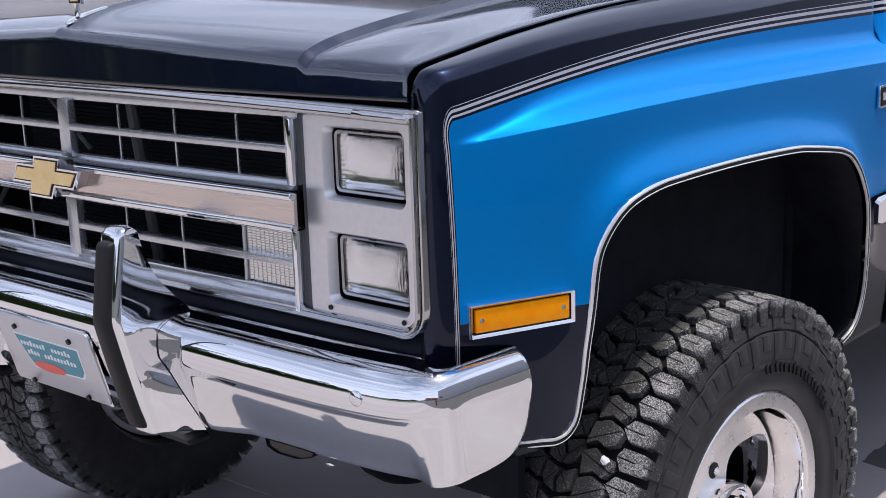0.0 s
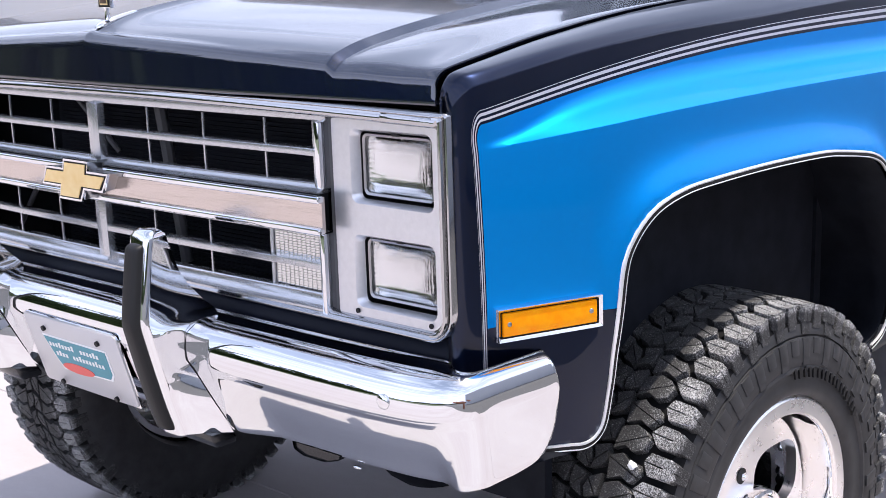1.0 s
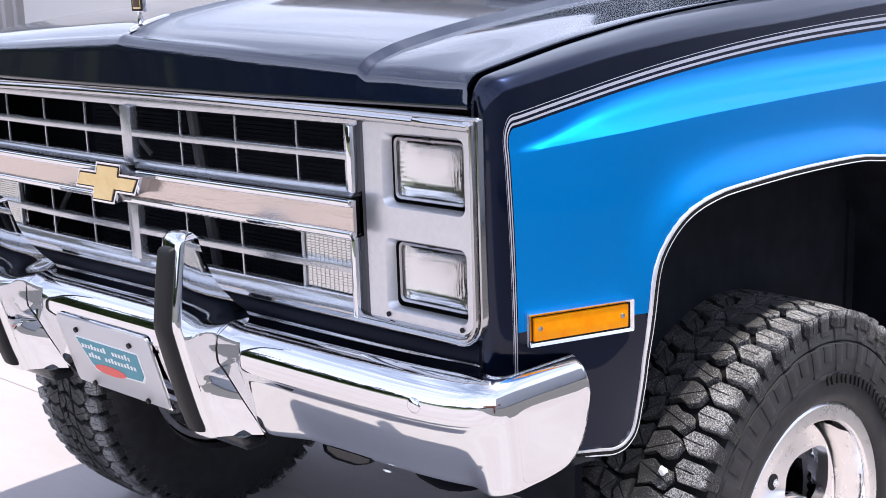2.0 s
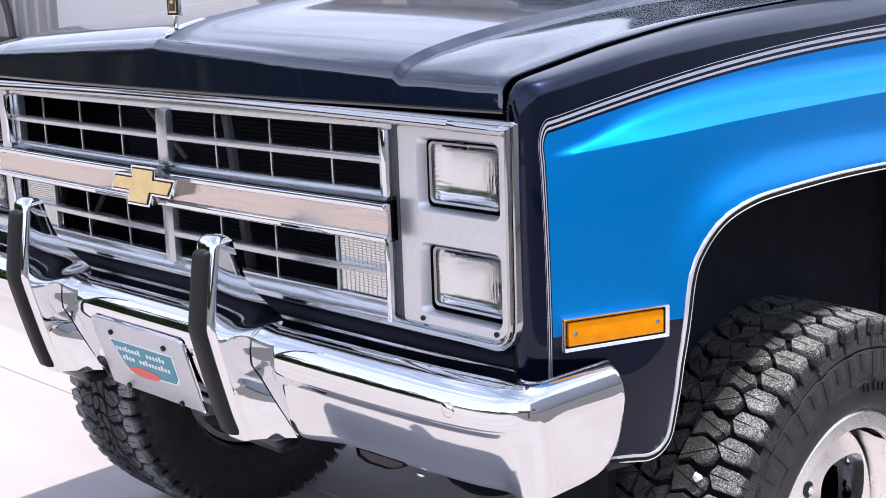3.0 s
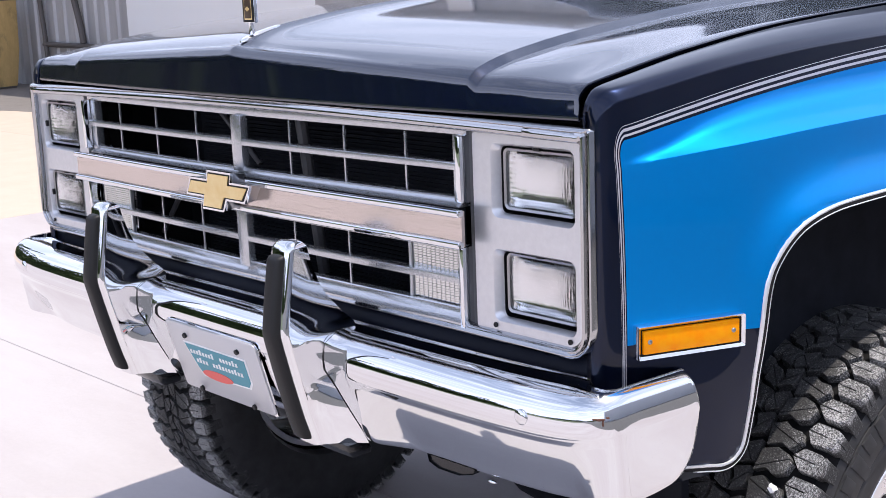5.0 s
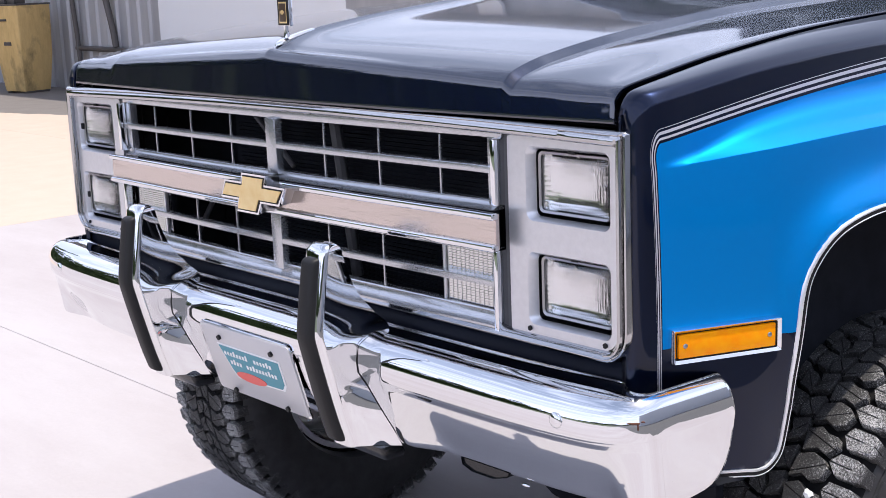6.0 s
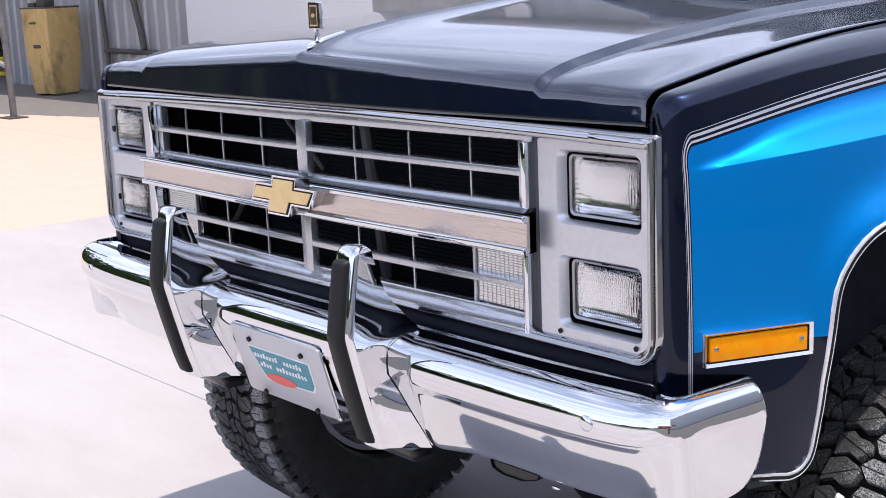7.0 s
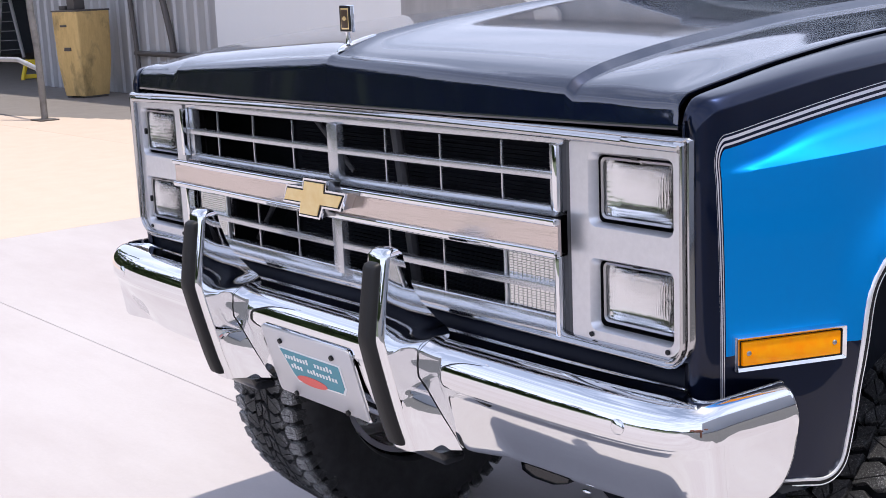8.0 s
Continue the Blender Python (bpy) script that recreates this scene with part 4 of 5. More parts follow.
def bumper():
    """Chrome bumper: dished top, broad roll, flat face with a pressed step above the tuck, recesses for the guards, wrapped ends."""
    bm = bmesh.new()
    near = (-0.05, -0.012, -0.006, -0.003, -0.001, 0.001, 0.003, 0.006, 0.012, 0.03)
    stations = [(s, None) for s in (0.0, 0.03, 0.06, 0.09, 0.12)]
    stations += [(GUARD_X, (-1, d)) for d in near[::-1]] + [(GUARD_X, (0, 0.0))] + [(GUARD_X, (1, d)) for d in near]
    stations += [(s, None) for s in list(np.linspace(0.49, 0.80, 12)) + [0.83, 0.86, 0.88] + list(np.linspace(0.89, 1.0, 16)) + list(np.linspace(1.02, BUMP_END - 0.03, 6)) + [BUMP_END - v for v in (0.022, 0.016, 0.011, 0.007, 0.003, 0.0)]]
    rings = []
    for (s, shift), flip in [(q, -1) for q in stations[:0:-1]] + [(q, 1) for q in stations]:
        p = bump_at(s)
        d = (bump_at(min(s + 0.004, BUMP_END)) - bump_at(max(s - 0.004, 0.0))).normalized()
        x, y, nx, ny = flip * p.x, p.y, flip * d.y, -d.x
        wing = ease(0.84, 0.985, s)
        left = BUMP_END - s
        low = curve_at([(0.0, 0.685), (0.80, 0.686), (0.90, 0.694), (0.95, 0.704), (1.0, 0.708), (1.045, 0.710), (BUMP_END - 0.045, 0.717), (BUMP_END - 0.024, 0.730), (BUMP_END - 0.010, 0.750), (BUMP_END - 0.003, 0.768), (BUMP_END, 0.785)], s)
        end = curve_at([(0.0, 0.018), (0.002, 0.009), (0.006, 0.003), (0.014, 0.0), (2.0, 0.0)], left)
        lift = 0.006 * wing - end
        stepped = ease(0.385, 0.43, s) * ease(0.955, 0.90, s)
        prof = [(max(o * (1 - 0.45 * wing), -0.095 + 0.069 * wing), z + lift - 0.16 * wing * (z - 0.8375)) for o, z in BUMP_TOP]
        for o_step, o_plain, z in BUMP_FACE:
            o = (o_step * stepped + o_plain * (1 - stepped)) * (1 - 0.90 * wing)
            prof.append((o, low + (z - 0.6845) * (0.8375 + lift - low) / (0.8375 - 0.6845)))
        ring = []
        for o, z in prof:
            px, deep = x, 0.0
            if shift:
                side, gap = shift
                px = flip * (GUARD_X + side * (pocket_half(z) + gap))
                deep = 0.007 * (1.0 if side == 0 else ease(0.004, -0.004, gap)) * ease(0.862, 0.846, z)
            ring.append((px + nx * o, y + ny * (o - deep), z))
        rings.append(ring)
    loft(bm, rings, True, True)
    return bm


front_bumper = part("front_bumper", bumper(), M_CHROME, truck, "polished chrome front bumper with wrapped ends", 40)
bolt = bmesh.new()
bmesh.ops.create_uvsphere(bolt, u_segments=16, v_segments=8, radius=0.0125, matrix=Matrix.Diagonal((1, 0.4, 1, 1)))
bolt_me = mesh_of("bolt", bolt, M_CHROME, 60)
for s in (-1, 1):
    part("bolt", bolt_me, M_CHROME, front_bumper).location = (s * 0.803, -0.1005, 0.834)


def rust_chips():
    """Small rusty chips where the chrome has gone from the corner of the roll."""
    bm = bmesh.new()
    for dx, dz, w, h in ((0.0, 0.0, 0.0075, 0.0018), (0.0035, -0.0055, 0.0016, 0.0050), (-0.009, 0.0012, 0.0045, 0.0009), (0.011, 0.002, 0.003, 0.0012)):
        bmesh.ops.create_uvsphere(bm, u_segments=10, v_segments=6, radius=1.0, matrix=Matrix.Translation((dx, 0, dz)) @ Matrix.Diagonal((w, 0.0012, h, 1)))
    return mesh_of("rust_chip", bm, M_RUST, 60)


chip = part("rust_chip", rust_chips(), M_RUST, front_bumper, "small rusty chip in the chrome")
chip.location, chip.rotation_euler.z = (0.9245, -0.0640, 0.8475), radians(55)


def guard_section(z):
    """Half width, front y and back y of the guard at a height."""
    front = curve_at([(0.680, -0.128), (0.74, -0.148), (0.88, -0.184), (0.90, -0.185), (1.02, -0.166), (1.046, -0.160)], z)
    half = curve_at([(0.680, 0.029), (0.88, 0.029), (1.046, 0.027)], z)
    back = curve_at([(0.680, -0.058), (0.713, -0.070), (0.735, -0.079), (0.79, -0.097), (0.807, -0.102), (0.846, -0.096), (0.866, -0.066), (0.880, -0.035), (0.91, -0.058), (0.952, -0.093), (1.005, -0.115), (1.046, -0.125)], z)
    return half, front, back


FOOT = [(0.680, 0.084), (0.713, 0.074), (0.785, 0.043), (0.797, 0.036), (0.808, 0.031), (0.84, 0.029), (0.858, 0.031), (0.872, 0.0365), (0.885, 0.0330), (0.895, 0.0292), (0.91, 0.0264), (0.93, 0.0249), (0.96, 0.0242), (1.046, 0.0235)]


def guard():
    """Upright channel whose sides run back to the bumper: drawn in below, spread where it sits on the bumper's top."""
    bm = bmesh.new()
    zs = list(np.linspace(0.680, 1.034, 64))
    rings = []
    for z in zs + [1.041, 1.046]:
        h, f, b = guard_section(max(z, 0.680))
        w = curve_at(FOOT, z)
        if z > 1.034:
            k = 0.004 if z < 1.045 else 0.010
            h, w, f, b = h - k, w - k, f + k, b - k
        rings.append([(-h, f + 0.012, z), (-h + 0.0010, f + 0.0070, z), (-h + 0.0038, f + 0.0032, z), (-h + 0.0080, f + 0.0008, z), (-h + 0.013, f, z), (h - 0.013, f, z), (h - 0.0080, f + 0.0008, z), (h - 0.0038, f + 0.0032, z), (h - 0.0010, f + 0.0070, z), (h, f + 0.012, z), (h, f + 0.0135, z),
                      (h * 0.6 + w * 0.4, f * 0.4 + b * 0.6, z), (w, b, z), (-w, b, z), (-h * 0.6 - w * 0.4, f * 0.4 + b * 0.6, z), (-h, f + 0.0135, z)])
    loft(bm, rings, True, True)
    return mesh_of("bumper_guard", bm, M_CHROME, 42)


def guard_bracket():
    """Bracket end below the guard; the chrome's dark reflection is put in as black."""
    bm = bmesh.new()
    rings = []
    for z, w, f, b in ((0.6795, 0.068, -0.094, -0.050), (0.672, 0.070, -0.092, -0.044), (0.660, 0.067, -0.086, -0.036), (0.652, 0.062, -0.078, -0.034)):
        rings.append([(x, y, z) for x, y in rounded(-w, w, f, b, 0.006, 3)])
    loft(bm, rings, True, True)
    return mesh_of("bracket", bm, M_NAVYBLACK, 40)


def guard_seam():
    """Dark joint between the guard and the bumper, down both sides."""
    bm = bmesh.new()
    line = [(-0.112 - o + 0.0068 * ease(0.862, 0.846, z), z) for o, z in BUMP_TOP[7:]] + [(-0.112 - o + 0.0068, z) for _, o, z in BUMP_FACE[:14]]
    for side in (-1, 1):
        tube(bm, [(side * (curve_at(FOOT, z) + 0.0012), y, z) for y, z in line], 0.0011, 6)
    return mesh_of("joint_line", bm, M_BLACK)


def guard_rubber():
    """Moulded strip with rounded shoulders and closed, rounded ends."""
    bm = bmesh.new()
    rings = []
    lo, hi = 0.690, 1.024
    for z in [lo, lo + 0.0015, lo + 0.004, lo + 0.008] + list(np.linspace(lo + 0.014, hi - 0.014, 34)) + [hi - 0.008, hi - 0.004, hi - 0.0015, hi]:
        h, f, b = guard_section(z)
        k = max(1 - min(z - lo, hi - z) / 0.008, 0.0)
        k = 1 - math.sqrt(max(1 - k * k, 0.0))
        h = 0.0185 - 0.006 * k
        p = f - 0.014 + 0.013 * k
        rings.append([(-h, f + 0.004, z), (-h, p + 0.009, z), (-h + 0.0015, p + 0.0045, z), (-h + 0.005, p + 0.0014, z), (-h + 0.009, p, z), (h - 0.009, p, z), (h - 0.005, p + 0.0014, z), (h - 0.0015, p + 0.0045, z), (h, p + 0.009, z), (h, f + 0.004, z)])
    loft(bm, rings, True, True)
    return mesh_of("rubber_strip", bm, M_RUBBER, 40)


g_me, r_me, seam_me, bracket_me = guard(), guard_rubber(), guard_seam(), guard_bracket()
for s in (-1, 1):
    g = part("bumper_guard", g_me, M_CHROME, truck, "chrome bumper guard with black rubber strip")
    g.location.x = s * GUARD_X
    part("rubber_strip", r_me, M_RUBBER, g, "black rubber strip")
    part("joint_line", seam_me, M_BLACK, g)
    part("bracket", bracket_me, M_NAVYBLACK, g, "bracket end in glossy black for its dark reflection")

# ---- licence plate ----
def rounded_plate():
    bm = bmesh.new()
    rings = [[(x, y, z) for x, z in rounded(-0.1525 + g, 0.1525 - g, 0.672 + g, 0.824 - g, 0.010)] for y, g in ((-0.134, 0.0), (-0.1358, 0.0), (-0.1365, 0.0008))]
    loft(bm, rings, True, True)
    return bm


plate = part("licence_plate", rounded_plate(), M_PLATE, truck, "plain grey plate with teal dealer sticker")
bm = bmesh.new()
loft(bm, [[(x, y, z) for x, z in rounded(-0.156, 0.156, 0.670, 0.826, (0.004, 0.004, 0.016, 0.016))] for y in (-0.1338, -0.131)], True, True)
part("plate_bracket", bm, M_CHROME, plate, "pale plate bracket")
sc = bmesh.new()
tube(sc, [(0, 0, 0), (0, -0.005, 0)], 0.0055, 8)
screw_me = mesh_of("screw", sc, M_BLACK)
for x in (-0.089, 0.089):
    for z in (0.799, 0.679):
        part("screw", screw_me, M_BLACK, plate).location = (x, -0.1365, z)


def flat(pts, y0, y1):
    bm = bmesh.new()
    loft(bm, [[(x, y, z) for x, z in pts] for y in (y0, y1)], True, True)
    return bm


sticker = [(-0.100, 0.781), (0.102, 0.781), (0.102, 0.734), (0.092, 0.722), (-0.062, 0.716), (-0.074, 0.730)]
grown = [(x * 1.05, 0.7515 + (z - 0.7515) * 1.13) for x, z in sticker]
part("sticker_edge", flat(grown, -0.1375, -0.136), M_WHITE, plate)
part("sticker", flat(sticker, -0.1385, -0.136), M_TEAL, plate, "teal dealer sticker with pale writing")
red = [(0.052 * math.cos(a) - 0.012, 0.722 + 0.0105 * math.sin(a)) for a in (2 * math.pi * i / 24 for i in range(24))]
part("red_badge", flat(red, -0.1395, -0.136), M_RED, plate)
for x0, x1, z in ((-0.086, 0.002, 0.766), (0.016, 0.080, 0.766), (-0.072, -0.028, 0.747), (-0.016, 0.090, 0.747)):
    bm = bmesh.new()
    x = x0
    while x < x1 - 0.004:
        tall = 0.0115 if random.random() < 0.35 else 0.008
        box(bm, x, x + 0.006, -0.1394, -0.138, z - 0.004, z - 0.004 + tall)
        x += 0.0105
    part("writing_bar", bm, M_WHITE, plate)


plate.matrix_basis = Matrix.Translation((0, -0.1140, 0.800)) @ Matrix.Rotation(radians(15.5), 4, "X") @ Matrix.Translation((0, 0.1365, -0.800))


# ---- side marker lamps ----
def marker(flip):
    s = -1 if flip else 1
    a, b = Vector((0.9005, 0.045, 0)), Vector((0.9725, 0.2125, 0))
    d = (b - a).normalized()
    m = Matrix.Identity(4)
    out = Vector((d.y, -d.x, 0))
    for r in range(3):
        m[r][0], m[r][1], m[r][2], m[r][3] = d[r], out[r], (0, 0, 1)[r], ((a + b) / 2)[r]
    m[2][3] = 0.932
    half = (b - a).length / 2
    obs = []
    bm = bmesh.new()
    o, i = rounded(-half, half, -0.0265, 0.0265, 0.002), rounded(-half + 0.0055, half - 0.0055, -0.0208, 0.0208, 0.002)
    loft(bm, [[(x, -0.022, z) for x, z in o], [(x, 0.008, z) for x, z in o], [(x * 0.99, 0.011, z * 0.95) for x, z in o], [(x, 0.007, z) for x, z in i], [(x, -0.01, z) for x, z in i]], True)
    obs.append(("marker_lamp", bm, M_CHROME))
    obs.append(("gasket", boxed(-half + 0.005, half - 0.005, -0.012, 0.003, -0.0212, 0.0212), M_BLACK))
    lens = boxed(-half + 0.0095, half - 0.0095, 0.0, 0.0085, -0.0180, 0.0180, bevel=0.002)
    obs.append(("lens", lens, M_AMBER))
    for x in (-half + 0.02, half - 0.02):
        bm = bmesh.new()
        bmesh.ops.create_uvsphere(bm, u_segments=10, v_segments=6, radius=0.004, matrix=Matrix.Translation((x, 0.0085, 0.001)) @ Matrix.Diagonal((1, 0.5, 1, 1)))
        obs.append(("screw", bm, M_RING))
    top = None
    for name, bm, mat in obs:
        bm.transform(m)
        me = mesh_of(name, bm, mat)
        if flip:
            me = mirrored(me, name)
        ob = part(name, me, mat, top or truck, "amber side marker lamp in a chrome bezel" if top is None else "")
        top = top or ob


marker(False)


# ---- wheels ----
TYRE_R, TYRE_W, RIM_R = 0.432, 0.322, 0.249
LIP_X = 0.149


def tyre_mesh():
    """Carcass of revolution with sidewall ribs; outer side towards +x."""
    h = TYRE_W / 2
    prof = [(-h + 0.045, RIM_R - 0.006), (-h + 0.020, RIM_R + 0.004), (-h + 0.006, RIM_R + 0.05), (-h - 0.002, RIM_R + 0.085), (-h + 0.002, TYRE_R - 0.062), (-h + 0.010, TYRE_R - 0.035),
            (-h + 0.024, TYRE_R - 0.024), (-h * 0.6, TYRE_R - 0.019), (0, TYRE_R - 0.016), (h * 0.6, TYRE_R - 0.019), (h - 0.024, TYRE_R - 0.024), (h - 0.010, TYRE_R - 0.040), (h - 0.0062, TYRE_R - 0.0598), (h - 0.0105, TYRE_R - 0.0605), (h - 0.0105, TYRE_R - 0.0632), (h - 0.0052, TYRE_R - 0.064),
            (h - 0.002, TYRE_R - 0.072), (h + 0.002, RIM_R + 0.075), (h - 0.001, RIM_R + 0.066), (h + 0.001, RIM_R + 0.062), (h + 0.001, RIM_R + 0.058), (h - 0.004, RIM_R + 0.054),
            (h - 0.006, RIM_R + 0.036), (h - 0.004, RIM_R + 0.026), (h - 0.006, RIM_R + 0.015), (h - 0.012, RIM_R + 0.0075), (h - 0.024, RIM_R + 0.004), (h - 0.045, RIM_R - 0.006)]
    bm = bmesh.new()
    n = 96
    loft(bm, [[(x, r * math.cos(a), r * math.sin(a)) for x, r in prof] for a in (2 * math.pi * i / n for i in range(n + 1))], closed=False)
    me = mesh_of("tyre", bm, M_WALL_RUBBER, 40)
    me.materials.append(M_GROOVE_SHADE)
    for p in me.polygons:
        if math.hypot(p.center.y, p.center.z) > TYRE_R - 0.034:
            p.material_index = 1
    return me


H = TYRE_W / 2
FLANK = [(RIM_R + 0.036, H - 0.006), (RIM_R + 0.058, H + 0.001), (RIM_R + 0.075, H + 0.002), (TYRE_R - 0.072, H - 0.002), (TYRE_R - 0.040, H - 0.010), (TYRE_R - 0.020, H - 0.016), (TYRE_R, H - 0.02)]


def flank_pad(bm, a0, a1, r0, r1, proud, side=1):
    """A low pad that follows the bulge of the sidewall between two radii; proud at the inner and outer end."""
    rings = []
    for k in range(7):
        r = r0 + (r1 - r0) * k / 6
        x = curve_at(FLANK, r)
        top = x + proud[0] + (proud[1] - proud[0]) * k / 6
        e = 0.06 * (a1 - a0)
        rings.append([(side * px, r * math.cos(a), r * math.sin(a)) for px, a in ((x - 0.006, a0), (top - 0.001, a0), (top, a0 + e), (top, a1 - e), (top - 0.001, a1), (x - 0.006, a1))])
    loft(bm, rings, False)
    for ring in (bm.verts[-6:], bm.verts[-42:-36]):
        bm.faces.new(ring)


def block(bm, foot, r0, r1, taper=0.0022, lean=0.0):
    """A tread block on the tyre: foot is a list of (x, arc length); prism from r0 to r1 with tapered flanks."""
    cx, cs = sum(p[0] for p in foot) / len(foot), sum(p[1] for p in foot) / len(foot)

    def at(x, s, r):
        drop = 0.010 * (abs(x) / (TYRE_W / 2)) ** 4
        a = s / TYRE_R
        return (x, (r - drop) * math.cos(a), (r - drop) * math.sin(a))

    rings = []
    for r, k in ((r0, 0.0), (r1 - 0.0012, taper), (r1, taper + min(0.0012, 0.0004 + taper))):
        ring = []
        for x, s in foot:
            d = Vector((x - cx, s - cs))
            d = d - d.normalized() * k if d.length > 1e-6 else d
            ring.append(at(cx + d.x, cs + d.y, r))
        rings.append(ring)
    loft(bm, rings, True)
    bm.faces.new([v for v in bm.verts[-len(foot):]])


PITCHES = 54


def siped(bm, foot, r0, r1, turn, gap=0.0009, taper=0.0012):
    """A tread block cut in two by a narrow sipe that runs through its middle at an angle."""
    cx, cs = sum(p[0] for p in foot) / len(foot), sum(p[1] for p in foot) / len(foot)
    nx, ns = -math.sin(turn), math.cos(turn)
    for sign in (1, -1):
        side_of = [sign * ((x - cx) * nx + (s - cs) * ns) - gap for x, s in foot]
        piece = []
        for i, p in enumerate(foot):
            q, a, b = foot[(i + 1) % len(foot)], side_of[i], side_of[(i + 1) % len(foot)]
            if a >= 0:
                piece.append(p)
            if (a > 0 > b) or (a < 0 < b):
                u = a / (a - b)
                piece.append((p[0] + (q[0] - p[0]) * u, p[1] + (q[1] - p[1]) * u))
        if len(piece) > 2:
            block(bm, piece, r0, r1, taper)


def tread_mesh():
    """All-terrain pattern: hexagonal shoulder lugs that run over the edge, hooked blocks beside them, slanted bars in the middle."""
    bm = bmesh.new()
    step = 2 * math.pi * TYRE_R / PITCHES
    h = TYRE_W / 2
    for i in range(PITCHES):
        s0 = i * step
        odd = i % 2
        for side in (1, -1):
            o = s0 + (0.5 * step if side < 0 else 0.0)
            e = h - (0.004 if odd else 0.011)
            q = lambda x, s: (side * x, o + s * step)
            # shoulder lug, pointed towards the middle, cut by one sipe
            siped(bm, [q(0.093 + 0.006 * odd, 0.40), q(0.108, 0.05), q(e - 0.010, 0.09), q(e, 0.20), q(e, 0.74), q(e - 0.008, 0.86), q(0.112, 0.84)], TYRE_R - 0.026, TYRE_R, 0.10 * side, 0.0007, 0.0009)
            flank_pad(bm, (o + 0.17 * step) / TYRE_R, (o + 0.78 * step) / TYRE_R, TYRE_R - (0.058 if odd else 0.048), TYRE_R - 0.005, (0.0015, 0.010), side)
        for side in (1, -1):
            # hooked blocks beside the lugs, one to a lug, cut by a fine sipe
            o = s0 + (0.95 * step if side < 0 else 0.45 * step)
            p = lambda x, s: (side * x, o + s * step)
            lo, hi = TYRE_R - 0.016, TYRE_R - 0.0006
            if odd:
                siped(bm, [p(0.033, 0.06), p(0.056, -0.14), p(0.072, 0.04), p(0.092, 0.10), p(0.099, 0.40), p(0.086, 0.80), p(0.066, 0.66), p(0.040, 0.84)], lo, hi, 0.35 * side, 0.0006, 0.0007)
            else:
                siped(bm, [p(0.036, 0.00), p(0.063, -0.20), p(0.084, -0.06), p(0.098, 0.22), p(0.092, 0.62), p(0.074, 0.78), p(0.054, 0.60), p(0.034, 0.80)], lo, hi, -0.45 * side, 0.0006, 0.0007)
        # slanted bars in the middle that lean each way in turn
        c = s0 + 0.2 * step
        w = lambda x, s: (x if odd else -x, c + s * step)
        lo, hi = TYRE_R - 0.016, TYRE_R
        siped(bm, [w(-0.031, -0.04), w(-0.008, 0.16), w(0.001, 0.56), w(-0.006, 0.92), w(-0.030, 0.74)], lo, hi, 0.9, 0.0006, 0.0007)
        siped(bm, [w(-0.002, 0.10), w(0.028, -0.08), w(0.031, 0.46), w(0.026, 0.72), w(0.002, 0.92), w(0.007, 0.52)], lo, hi, -0.8, 0.0006, 0.0007)
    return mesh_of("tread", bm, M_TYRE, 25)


def rim_mesh():
    """Barrel and polished lip."""
    h = LIP_X + 0.004
    prof = [(-h + 0.05, RIM_R - 0.012), (-h + 0.05, RIM_R - 0.028), (h - 0.12, RIM_R - 0.034), (h - 0.07, RIM_R - 0.031), (h - 0.040, RIM_R - 0.0305), (h - 0.016, RIM_R - 0.030), (h - 0.008, RIM_R - 0.0285),
            (h - 0.0045, RIM_R - 0.025), (h - 0.004, RIM_R - 0.012), (h - 0.004, RIM_R + 0.001), (h - 0.009, RIM_R + 0.006), (h - 0.022, RIM_R + 0.006), (h - 0.05, RIM_R - 0.004)]
    bm = bmesh.new()
    n = 72
    loft(bm, [[(x, r * math.cos(a), r * math.sin(a)) for x, r in prof] for a in (2 * math.pi * i / n for i in range(n + 1))], closed=False)
    me = mesh_of("rim", bm, M_RIM, 35)
    me.materials.append(M_ALLOY)
    for p in me.polygons:
        if p.center.x > h - 0.0075:
            p.material_index = 1
    return me


